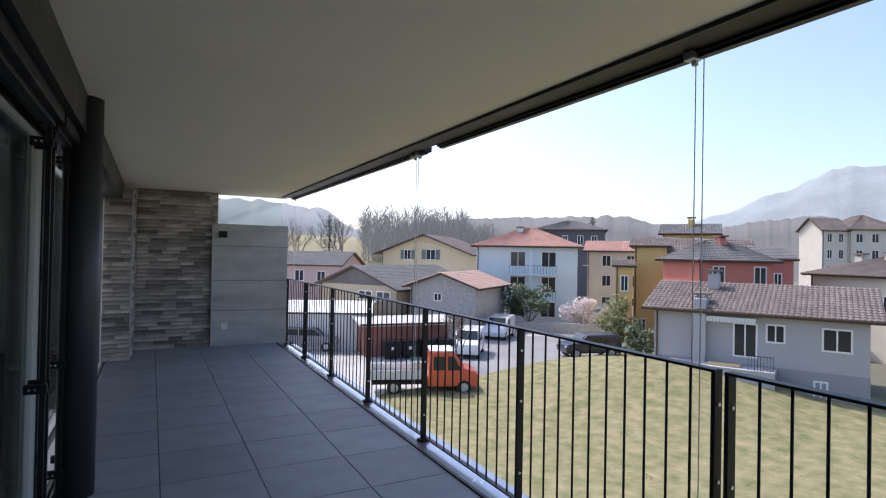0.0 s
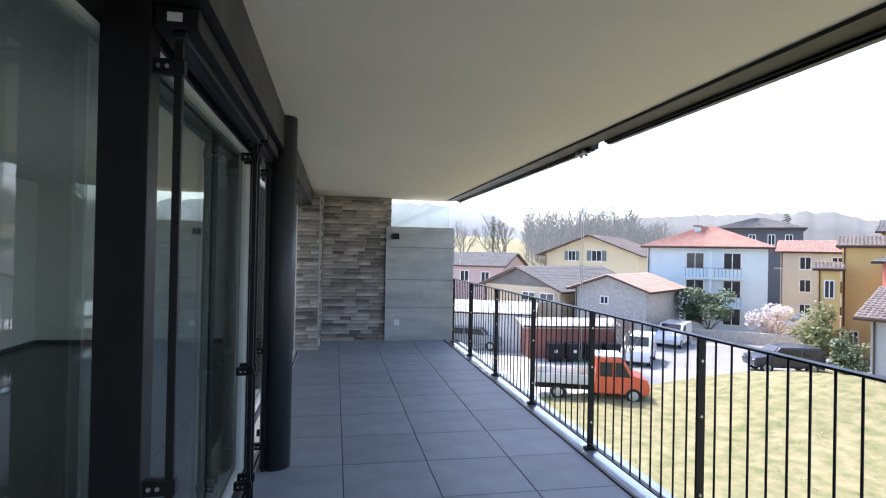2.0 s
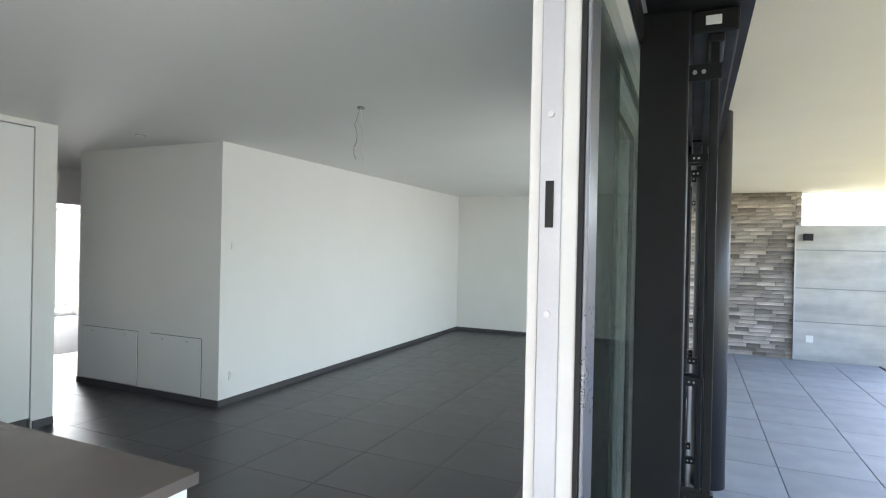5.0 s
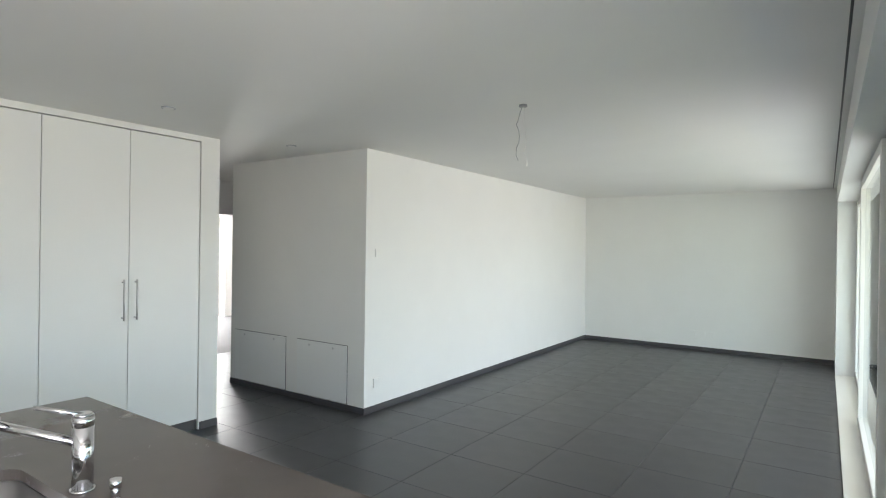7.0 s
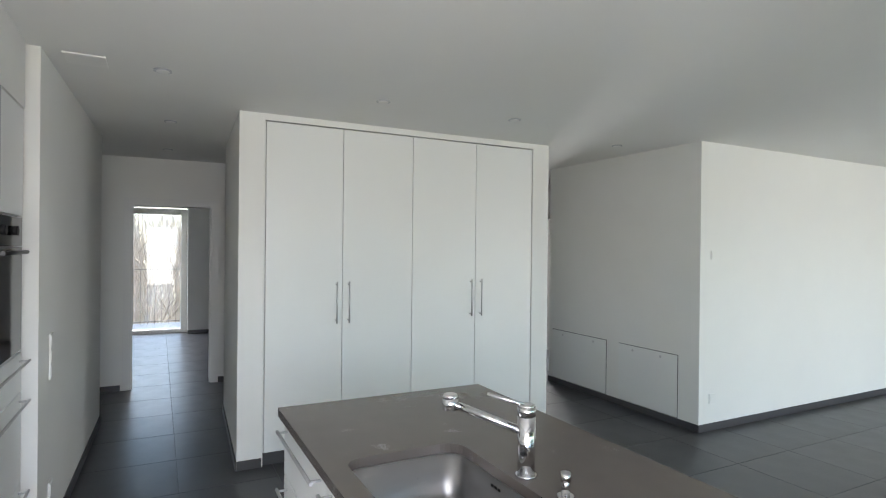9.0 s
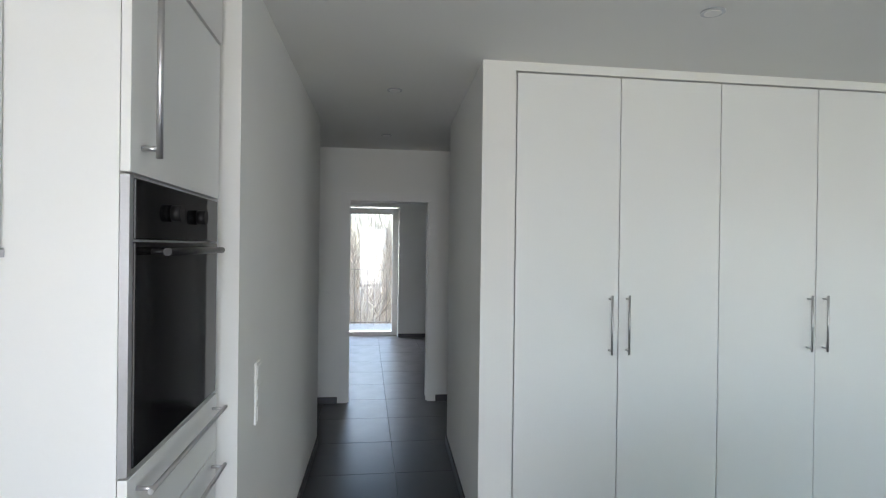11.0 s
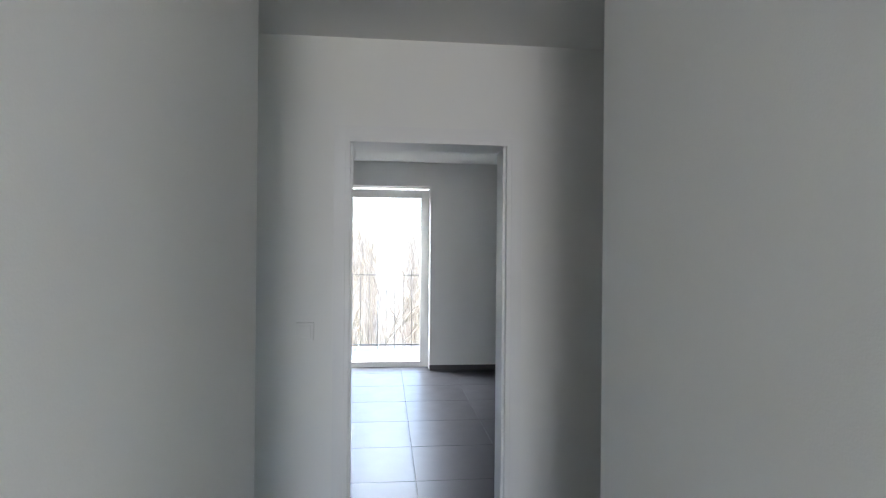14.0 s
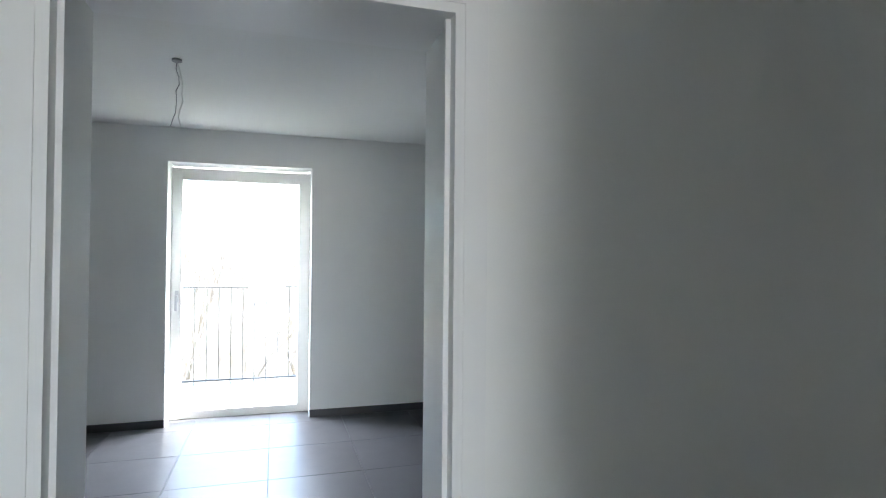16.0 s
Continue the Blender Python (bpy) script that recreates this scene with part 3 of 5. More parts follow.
def kitchen_run():
    k = thing("base_cabinet", "white kitchen base cabinet with steel bar handles", "cabinet", "kitchen wall units")
    part("body", B(-3.06, -0.32, 0.09, -0.6, 0.265, 0.870), M_LACQ, k)
    part("plinth", B(-3.06, -0.32, 0.0, -0.6, 0.22, 0.09), M_BASE, k)
    for a, b in ((-3.058, -2.46), (-2.46, -1.86), (-1.86, -1.26), (-1.26, -0.62)):
        for z0, z1 in ((0.095, 0.36), (0.365, 0.63), (0.635, 0.866)):
            d = part("drawer_front", B(a + 0.002, 0.266, z0, b - 0.002, 0.285, z1, bevel=0.0015), M_LACQ, k)
            bar_handle(d, (a + 0.04, 0.285, z1 - 0.03), (b - 0.04, 0.285, z1 - 0.03), (0, 0.035, 0))
    single("worktop", B(-3.06, -0.325, 0.872, -0.6, 0.295, 0.905, bevel=0.002), M_COUNTER, "polished grey-brown stone worktop along the wall", "worktop")
    u = thing("wall_cabinet", "white wall cabinet with a steel light strip below", "cabinet", "kitchen wall units")
    part("body", B(-3.06, -0.325, 1.50, -0.6, 0.05, 2.14, bevel=0.0015), M_LACQ, u)
    for a, b in ((-3.058, -2.46), (-2.46, -1.86), (-1.86, -1.26), (-1.26, -0.62)):
        part("door", B(a + 0.002, 0.051, 1.50, b - 0.002, 0.07, 2.137, bevel=0.0015), M_LACQ, u)
    part("light_strip", B(-3.06, 0.02, 1.482, -0.6, 0.075, 1.499, bevel=0.002), M_ALU, u, "aluminium light strip")
    single("bulkhead", B(-3.06, -0.33, 2.143, -0.6, 0.075, CEIL), M_WALL, "white bulkhead over the kitchen units", "bulkhead", "structure")
    single("bulkhead", B(-3.73, -0.33, 2.143, -3.06, 0.303, CEIL), M_WALL, "white bulkhead over the oven cabinet", "bulkhead", "structure")
    t = thing("tall_oven_cabinet", "tall white oven cabinet with drawers and bar handles", "cabinet", "kitchen wall units")
    part("body", B(-3.73, -0.32, 0.09, -3.062, 0.278, 2.14), M_LACQ, t)
    part("plinth", B(-3.73, -0.32, 0.0, -3.062, 0.23, 0.09), M_BASE, t)
    f = 0.279
    d = part("upper_door", B(-3.728, f, 1.655, -3.064, f + 0.019, 2.137, bevel=0.0015), M_LACQ, t)
    bar_handle(d, (-3.12, f + 0.019, 1.69), (-3.12, f + 0.019, 2.10), (0, 0.035, 0), 0.007)
    for z0, z1 in ((0.095, 0.45), (0.455, 0.86), (0.865, 1.04)):
        d = part("drawer_front", B(-3.728, f, z0, -3.064, f + 0.019, z1, bevel=0.0015), M_LACQ, t)
        bar_handle(d, (-3.70, f + 0.019, z1 - 0.035), (-3.09, f + 0.019, z1 - 0.035), (0, 0.035, 0))
    o = thing("oven", "black glass built-in oven with bar handle and knobs", "oven")
    part("door_glass", B(-3.705, f, 1.055, -3.085, f + 0.022, 1.515, bevel=0.003), M_OVEN, o)
    part("control_panel", B(-3.705, f, 1.52, -3.085, f + 0.022, 1.645, bevel=0.003), M_OVEN, o)
    part("trim", B(-3.728, f, 1.045, -3.706, f + 0.018, 1.65), M_ALU, o)
    part("trim", B(-3.084, f, 1.045, -3.064, f + 0.018, 1.65), M_ALU, o)
    bm = bmesh.new()
    rod(bm, (-3.65, f + 0.05, 1.495), (-3.14, f + 0.065, 1.495), 0.009, 12)
    for x in (-3.62, -3.17):
        rod(bm, (x, f + 0.02, 1.495), (x, f + 0.05, 1.495), 0.006, 8)
    part("handle", bm, M_DARKMETAL, o, smooth=True)
    for x in (-3.30, -3.50):
        bm = bmesh.new()
        rod(bm, (x, f + 0.02, 1.585), (x, f + 0.045, 1.585), 0.02, 20)
        part("knob", bm, M_BLACK, o, smooth=True)


kitchen_run()

# ---- small fittings ----
for x, y in ((-3.90, 0.86), (-3.91, 2.10), (-3.92, 3.10), (-5.23, 0.92), (-6.60, 0.92), (-4.3, 4.45)):
    d = thing("downlight", "small recessed ceiling downlight, switched off", "downlight", "recessed downlights", at=(x, y, CEIL))
    bm = bmesh.new()
    rod(bm, (0, 0, -0.006), (0, 0, 0.0), 0.045, 28)
    part("ring", bm, M_ALU, d)
    bm = bmesh.new()
    rod(bm, (0, 0, -0.009), (0, 0, -0.0055), 0.032, 24)
    part("lens", bm, M_PLASTIC, d)
v = thing("ceiling_vent", "flat white square ceiling vent plate", "vent", at=(-3.875, 0.52, CEIL))
part("plate", B(-0.09, -0.09, -0.012, 0.09, 0.09, -0.003, bevel=0.003), M_PLASTIC, v)
part("backing", B(-0.07, -0.07, -0.003, 0.07, 0.07, 0.0), M_BASE, v)


def pendant_wire(x, y, seed):
    rng = random.Random(seed)
    w = thing("hanging_wire", "loose lamp wires hanging from a ceiling outlet", "wire", "bare ceiling outlets", at=(x, y, CEIL))
    bm = bmesh.new()
    rod(bm, (0, 0, -0.012), (0, 0, 0), 0.026, 20)
    part("outlet", bm, M_WIRE, w, "grey round outlet cap")
    for k in range(2):
        bm = bmesh.new()
        p = Vector((0.006 * k - 0.006, 0, -0.012))
        for j in range(9):
            q = p + Vector((rng.uniform(-0.016, 0.016), rng.uniform(-0.016, 0.016), -0.038 - 0.004 * k))
            rod(bm, p, q, 0.0022, 6)
            p = q
        part("strand", bm, (M_WIRE, M_PLASTIC, M_BASE)[k], w)


pendant_wire(-1.89, 4.26, 4)
pendant_wire(-9.38, 0.48, 9)


def plate(name, label, x, y, z, face, w=0.085, h=0.085, gang=1):
    """Switch or socket plate; face is the way it looks: 'x' or 'y', with sign."""
    rz = {"+x": 90, "-x": -90, "-y": 0, "+y": 180}[face]
    o = thing(name, label, "switch" if "switch" in name else "socket", "wall plates", at=(x, y, z), rz=rz)
    part("plate", B(-w / 2, -0.009, -h / 2, w / 2, 0.0, h / 2, bevel=0.002), M_PLASTIC, o)
    for g in range(gang):
        zz = -h / 2 + h * (g + 0.5) / gang
        part("insert", B(-w * 0.33, -0.012, zz - h / gang * 0.33, w * 0.33, -0.0085, zz + h / gang * 0.33, bevel=0.0015), M_PLASTIC, o)


plate("thermostat", "small white wall thermostat plate", -3.785, 5.06, 1.49, "+x", 0.075, 0.075)
plate("light_switch", "white light switch beside the door frame", XE, 0.39, 1.03, "+x")
plate("wall_socket", "white triple socket on the plaster wall", -4.05, 0.359, 0.96, "+y", 0.08, 0.23, 3)
plate("wall_socket", "white socket low on the plaster wall", -4.05, 0.359, 0.28, "+y")
plate("wall_socket", "white socket low on the plaster wall", -3.785, 5.06, 0.27, "+x")
for x in (-2.01, -1.88, -1.76, -0.34):
    plate("wall_socket", "white socket low on the plaster wall", x, 10.54, 0.265, "-y")
for x0, x1 in ((-5.72, -4.87), (-4.69, -4.00)):
    a = thing("access_panel", "white flush access panel with small locks", "panel", "access panels")
    part("panel", B(x0, 4.885, 0.07, x1, 4.894, 0.61, bevel=0.0015), M_LACQ, a)
    part("shadow_gap", B(x0 - 0.004, 4.891, 0.066, x1 + 0.004, 4.8945, 0.615), M_BASE, a)
    for x in (x0 + 0.18, x1 - 0.18):
        bm = bmesh.new()
        rod(bm, (x, 4.885, 0.57), (x, 4.880, 0.57), 0.011, 14)
        part("lock", bm, M_STEEL, a)
l = thing("wall_lamp", "small black cube outdoor wall lamp", "lamp", at=(1.67, 10.53, 1.77))
part("housing", B(-0.055, -0.10, -0.05, 0.055, 0, 0.05, bevel=0.004), M_BLACK, l)
part("lens", B(-0.04, -0.085, -0.053, 0.04, -0.02, -0.049), M_PLASTIC, l)
plate("outdoor_socket", "white square outdoor socket on concrete", 1.72, 10.53, 0.31, "-y", 0.09, 0.10)

# ---- outside: ground ----
G = -5.7
M_GRASS = two_tone("dry_lawn", (0.13, 0.14, 0.045), (0.30, 0.25, 0.13), 0.95, 1.6, 0.2, 0.8)
M_FIELD = two_tone("far_field", (0.22, 0.21, 0.10), (0.34, 0.29, 0.17), 0.95, 0.02, 0.3, 0.1)
M_ASPH = mat("asphalt", (0.26, 0.255, 0.25), 0.9, 0.12, 0.3, 20, 0.2)
M_GRAVEL = mat("gravel_yard", (0.45, 0.43, 0.40), 0.95, 0.15, 0.4, 12, 0.3)
M_PAVE = mat("pale_paving", (0.42, 0.40, 0.37), 0.9, 0.1, 0.5, 10, 0.1)
M_EARTH = mat("far_ground", (0.16, 0.15, 0.10), 0.95, 0.3, 0.01, 0.1)
single("ground", B(-900, -900, G - 0.5, 1600, 1600, G), M_EARTH, "dull open ground reaching to the hills", "ground", "structure")


def flat(name, pts, z, material, label, cat):
    return single(name, prism(bmesh.new(), [(x, y, G) for x, y in pts], (0, 0, z)), material, label, cat, "structure")


flat("yard", [(-30, 27), (14, 25.5), (33, 30), (60, 40), (70, 70), (-30, 75)], 0.02, M_GRAVEL, "pale gravel parking yard", "yard")
flat("road", [(15.5, 27.5), (22, 29.5), (33.5, 32.5), (60, 38), (60, 46), (36, 40), (26, 44), (18, 41), (13, 33)], 0.04, M_ASPH, "grey asphalt access road", "road")


def lawn_height(x, y):
    """Lawn level: a low mound in front of the grey house."""
    bump = 1.45 * math.exp(-((x - 25.5) ** 2 + (y - 23.0) ** 2) / 40.0)
    return G + 0.10 + bump + 0.06 * noise.noise((x * 0.5, y * 0.5, 0)) + 0.03 * noise.noise((x * 2, y * 2, 3))


def lawn():
    """Sloping lawn with an uneven surface."""
    bm = bmesh.new()
    nx, ny = 90, 70
    grid = []
    for j in range(ny + 1):
        row = []
        for i in range(nx + 1):
            u, v_ = i / nx, j / ny
            x = 3.5 + 31 * u
            y = -25 + (26.0 + 25 + 6.0 * u) * v_
            z = lawn_height(x, y)
            row.append(bm.verts.new((x, y, z)))
        grid.append(row)
    for j in range(ny):
        for i in range(nx):
            bm.faces.new((grid[j][i], grid[j][i + 1], grid[j + 1][i + 1], grid[j + 1][i]))
    return single("lawn", bm, M_GRASS, "patchy dry green lawn in late winter", "lawn", "structure", smooth=True)


lawn()
rng = random.Random(3)
bm = bmesh.new()
for k in range(42000):
    x, y = rng.uniform(5, 34), rng.uniform(6, 31)
    if y > 26 + 6 * (x - 3.5) / 31:
        continue
    if noise.noise((x * 0.35, y * 0.35, 7)) < -0.15:
        continue
    h, a = rng.uniform(0.012, 0.04), rng.uniform(0, 6.28)
    dx, dy = 0.028 * math.cos(a), 0.028 * math.sin(a)
    z = lawn_height(x, y) - 0.02
    poly(bm, [(x - dx, y - dy, z), (x + dx, y + dy, z), (x + dy * rng.uniform(-1, 1), y + dx * rng.uniform(-1, 1), z + h)])
single("grass_tufts", bm, two_tone("grass_blades", (0.25, 0.28, 0.09), (0.50, 0.43, 0.25), 0.9, 0.9, 0.2, 0), "short tufts of green and straw grass", "grass", "stuff")

# ---- houses ----
M_WINGLASS = mat("dark_window_glass", (0.03, 0.035, 0.04), 0.12, 0.1, 1)
M_SHUTTER = mat("grey_shutter", (0.16, 0.18, 0.18), 0.6)
M_WOOD = mat("dark_wood", (0.09, 0.06, 0.045), 0.7, 0.2, 4, 30, 0.2)
M_RED_TILE = two_tone("red_roof_tile", (0.40, 0.20, 0.15), (0.52, 0.31, 0.24), 0.85, 1.2, 0.3, 0.2)
M_BROWN_TILE = two_tone("brown_roof_tile", (0.13, 0.105, 0.09), (0.24, 0.19, 0.16), 0.85, 1.0, 0.3, 0.2)
M_GREY_TILE = two_tone("grey_roof_tile", (0.12, 0.115, 0.11), (0.20, 0.19, 0.18), 0.85, 1.0, 0.3, 0.2)
M_PINK_TILE = two_tone("pale_clay_tile", (0.42, 0.27, 0.20), (0.55, 0.38, 0.29), 0.85, 1.0, 0.3, 0.2)


def paint(name, c):
    return mat(name, c, 0.9, 0.05, 0.6, 25, 0.1)


def tiled_slope(a, b, c, d, pitch=0.24, course=0.34, amp=0.045):
    """Corrugated roof slope; a-b the eave, d-c the ridge."""
    a, b, c, d = map(Vector, (a, b, c, d))
    nrm = (b - a).cross(d - a).normalized()
    cols = max(2, int((b - a).length / pitch))
    rows = max(2, int((d - a).length / course))
    if cols * rows > 3500:
        k = math.sqrt(cols * rows / 3500)
        cols, rows = int(cols / k), int(rows / k)
    bm = bmesh.new()
    prev = None
    for j in range(rows):
        for e in (0, 1):
            v_ = (j + e) / rows
            lift = 0.03 if e == 0 else 0.0
            row = []
            for i in range(cols * 4 + 1):
                u = i / (cols * 4)
                p = (a.lerp(b, u)).lerp(d.lerp(c, u), v_)
                row.append(bm.verts.new(p + nrm * (amp * abs(math.sin(math.pi * u * cols)) + lift)))
            if prev:
                for i in range(cols * 4):
                    bm.faces.new((prev[i], prev[i + 1], row[i + 1], row[i]))
            prev = row
    return bm


def slab(pts, t):
    a, b, c = map(Vector, pts[:3])
    n = (b - a).cross(c - a).normalized()
    if n.z < 0:
        n = -n
    return prism(bmesh.new(), [Vector(p) - n * t for p in pts], n * t)


def house_window(h, u, z, w, hh, shutters=False, frame_m=None, y=0.0):
    wd = new("window")
    wd.parent = h
    wd.location = (u, y, z)
    fm = frame_m or M_WFRAME
    bm = bmesh.new()
    f = 0.09
    box(bm, -f, -0.05, -f, 0, 0.0, hh + f)
    box(bm, w, -0.05, -f, w + f, 0.0, hh + f)
    box(bm, 0, -0.05, hh, w, 0.0, hh + f)
    box(bm, 0, -0.07, -f, w, 0.0, 0)
    box(bm, w / 2 - 0.035, -0.04, 0, w / 2 + 0.035, 0.0, hh)
    part("frame", bm, fm, wd)
    part("pane", B(0, -0.022, 0, w, -0.004, hh), M_WINGLASS, wd)
    if shutters:
        for x0 in (-f - w / 2, w + f):
            bm = bmesh.new()
            box(bm, x0, -0.06, -0.02, x0 + w / 2, -0.01, hh + 0.02)
            for k in range(6):
                box(bm, x0 + 0.04, -0.075, hh * (k + 0.2) / 6, x0 + w / 2 - 0.04, -0.06, hh * (k + 0.7) / 6)
            part("shutter", bm, M_SHUTTER, wd)
    return wd


def house(name, label, FL, FR, depth, eave, ridge, roof, wm, rm, wins=(), side=(), chimneys=(), over=0.5, tiles=True, shutters=False):
    """Front wall from FL to FR as seen from the balcony, going back by depth. roof: 'side' ridge along the front, 'front' gable to the front, 'hip'."""
    L = math.hypot(FR[0] - FL[0], FR[1] - FL[1])
    rz = math.degrees(math.atan2(FR[1] - FL[1], FR[0] - FL[0]))
    h = thing(name, label, "house", "houses of the village", at=(FL[0], FL[1], G), rz=rz)
    E_, R_ = eave - G, ridge - G
    part("wall", B(0, 0, 0, L, depth, E_), wm, h)
    o = over
    if roof == "side":
        k = (R_ - E_) / (depth / 2)
        ze = E_ - o * k
        m_ = depth / 2
        slopes = [[(-o, -o, ze), (L + o, -o, ze), (L + o, m_, R_), (-o, m_, R_)], [(L + o, depth + o, ze), (-o, depth + o, ze), (-o, m_, R_), (L + o, m_, R_)]]
        for x in (0.0, L - 0.2):
            part("gable", prism(bmesh.new(), [(x, 0, E_), (x, depth, E_), (x, m_, R_ - 0.06)], (0.2, 0, 0)), wm, h)
    elif roof == "front":
        k = (R_ - E_) / (L / 2)
        ze = E_ - o * k
        m_ = L / 2
        slopes = [[(-o, depth + o, ze), (-o, -o, ze), (m_, -o, R_), (m_, depth + o, R_)], [(L + o, -o, ze), (L + o, depth + o, ze), (m_, depth + o, R_), (m_, -o, R_)]]
        for y in (0.0, depth - 0.2):
            part("gable", prism(bmesh.new(), [(0, y, E_), (L, y, E_), (m_, y, R_ - 0.06)], (0, 0.2, 0)), wm, h)
    else:
        s = min(L, depth) / 2
        r0, r1 = (s, depth / 2), (L - s, depth / 2)
        if depth > L:
            r0, r1 = (L / 2, s), (L / 2, depth - s)
        k = (R_ - E_) / s
        ze = E_ - o * k
        q = [(-o, -o, ze), (L + o, -o, ze), (L + o, depth + o, ze), (-o, depth + o, ze)]
        a, b = (*r0, R_), (*r1, R_)
        if depth > L:
            slopes = [[q[0], q[1], a, a], [q[1], q[2], b, a], [q[2], q[3], b, b], [q[3], q[0], a, b]]
        else:
            slopes = [[q[0], q[1], b, a], [q[1], q[2], b, b], [q[2], q[3], a, b], [q[3], q[0], a, a]]
    for s4 in slopes:
        pts = [p for i, p in enumerate(s4) if p not in s4[:i]]
        rf = part("roof", slab(pts, 0.14), M_WOOD if tiles else rm, h)
        if tiles:
            part("tiles", tiled_slope(*[Vector(p) + Vector((0, 0, 0.02)) for p in s4]), rm, rf)
    bm = bmesh.new()
    ga = slopes[0]
    rod(bm, ga[0], ga[1], 0.07, 8)
    part("gutter", bm, M_WOOD, h)
    bm = bmesh.new()
    rod(bm, (0.15, -0.06, 0), (0.15, -0.06, E_ - 0.1), 0.05, 8)
    part("downpipe", bm, M_WOOD, h)
    for w in wins:
        house_window(h, *w[:4], shutters=shutters)
    for w in side:
        wd = house_window(h, 0, w[1], w[2], w[3])
        wd.location = (L, w[0], w[1])
        wd.rotation_euler = (0, 0, radians(90))
    for cx, cy, top in chimneys:
        c = part("chimney", B(cx - 0.3, cy - 0.3, E_ - 0.3, cx + 0.3, cy + 0.3, top - G - 0.25), wm, h)
        part("cap", B(cx - 0.4, cy - 0.4, top - G - 0.12, cx + 0.4, cy + 0.4, top - G), M_BROWN_TILE, c)
        for sx_ in (-0.25, 0.15):
            part("leg", B(cx + sx_, cy - 0.2, top - G - 0.25, cx + sx_ + 0.1, cy + 0.2, top - G - 0.12), wm, c)
    return h


GREY = paint("grey_render", (0.42, 0.41, 0.41))
hA = house("grey_house", "grey rendered house with brown tiled roof and terrace", (26.9, 24.2), (31.6, 15.3), 8.0, -1.11, 0.12, "side", GREY, M_BROWN_TILE,
           [(4.2, 2.1, 1.0, 1.68), (5.75, 3.0, 0.72, 0.82), (8.2, 2.8, 1.1, 1.02), (7.87, 0.37, 0.45, 0.76), (5.95, 0.1, 0.3, 0.65)], chimneys=[(2.49, 0.6, -0.35), (2.7, 3.0, 0.95)], over=0.6)
part("plinth_wall", B(-0.03, -0.03, 0, 10.08, 0.0, 1.65), paint("dark_grey_render", (0.30, 0.30, 0.31)), hA)
bal = part("terrace", B(0.9, -1.6, 1.45, 6.2, -0.034, 1.6), GREY, hA)
part("terrace_wall", B(0.9, -1.6, 0, 6.2, -1.45, 1.45), GREY, bal)
for k in range(9):
    part("terrace_rail", B(5.0 + 0.14 * k, -1.56, 1.6, 5.02 + 0.14 * k, -1.54, 2.35), M_BLACK, bal)
part("terrace_handrail", B(4.98, -1.57, 2.35, 6.16, -1.53, 2.38), M_BLACK, bal)
part("tarpaulin", B(3.0, -1.2, 1.6, 4.6, -0.5, 1.72, bevel=0.05), paint("tan_sheet", (0.55, 0.42, 0.24)), bal, "tan sheet lying on the terrace")
aw = part("awning_roll", B(2.8, -0.4, 4.02, 5.25, -0.02, 4.16, bevel=0.04), M_WFRAME, hA, "rolled cream awning with scalloped edge")
for k in range(14):
    part("scallop", B(2.82 + 0.173 * k, -0.42, 3.86, 2.96 + 0.173 * k, -0.40, 4.06), M_WFRAME, aw)
part("chimney_stack", B(2.17, -0.5, 0, 2.81, -0.034, 5.05), GREY, hA)

RED = paint("red_render", (0.56, 0.19, 0.14))
house("red_house", "salmon red house with grey tiled hip roof", (37.1, 29.1), (43.3, 27.3), 4.6, 1.75, 3.0, "hip", RED, M_GREY_TILE,
      [(1.2, 4.9, 0.9, 1.8), (4.8, 4.9, 0.95, 1.8)], chimneys=[(3.4, 2.0, 3.5)])
house("red_house", "salmon red house wing with sloping tiled roof", (44.4, 28.6), (46.3, 27.5), 5, 1.8, 2.7, "side", RED, M_GREY_TILE, [(0.7, 5.0, 0.5, 1.2)], over=0.3)
house("red_house", "low salmon wing under a broad brown roof", (42.0, 38.0), (47.6, 32.0), 5, 2.0, 3.5, "side", RED, M_BROWN_TILE, [(1.2, 5.6, 0.7, 1.2)], over=0.6)
YEL = paint("ochre_render", (0.70, 0.50, 0.19))
house("yellow_house", "tall ochre yellow house with shallow roof", (38.5, 36.8), (40.3, 34.8), 6, 2.75, 3.5, "side", YEL, M_BROWN_TILE, [(0.5, 1.0, 0.5, 0.9)], over=0.4)
house("yellow_house", "tall ochre yellow house with grey ribbed roof", (46.2, 40.4), (49.2, 36.4), 6, 4.2, 5.2, "side", YEL, M_GREY_TILE, [(0.8, 8.3, 0.8, 1.0), (3, 8.3, 0.8, 1.0)], chimneys=[(2.6, 2.5, 5.9)], over=0.4)
house("ochre_annex", "small ochre house with brown roof", (36.0, 36.5), (37.0, 35.5), 5, 0.95, 1.4, "side", YEL, M_BROWN_TILE, [(0.5, 4.5, 0.5, 1.2)], over=0.3)
BLU = paint("pale_blue_render", (0.66, 0.77, 0.79))
hD = house("apartment_block", "pale blue three storey block with red hipped roof", (32.0, 52.9), (40.2, 46.1), 9.5, 2.85, 4.8, "hip", BLU, M_RED_TILE,
           [(3.7, z, 1.5, 1.5) for z in (0.9, 3.55, 6.2)] + [(7.0, z, 1.4, 1.5) for z in (0.9, 3.55, 6.2)],
           [(1.5, z, 1.2, 1.4) for z in (1.2, 3.7, 6.3)] + [(5.0, z, 1.2, 1.4) for z in (1.2, 3.7, 6.3)], chimneys=[(4.4, 3.6, 4.9)], over=0.6)
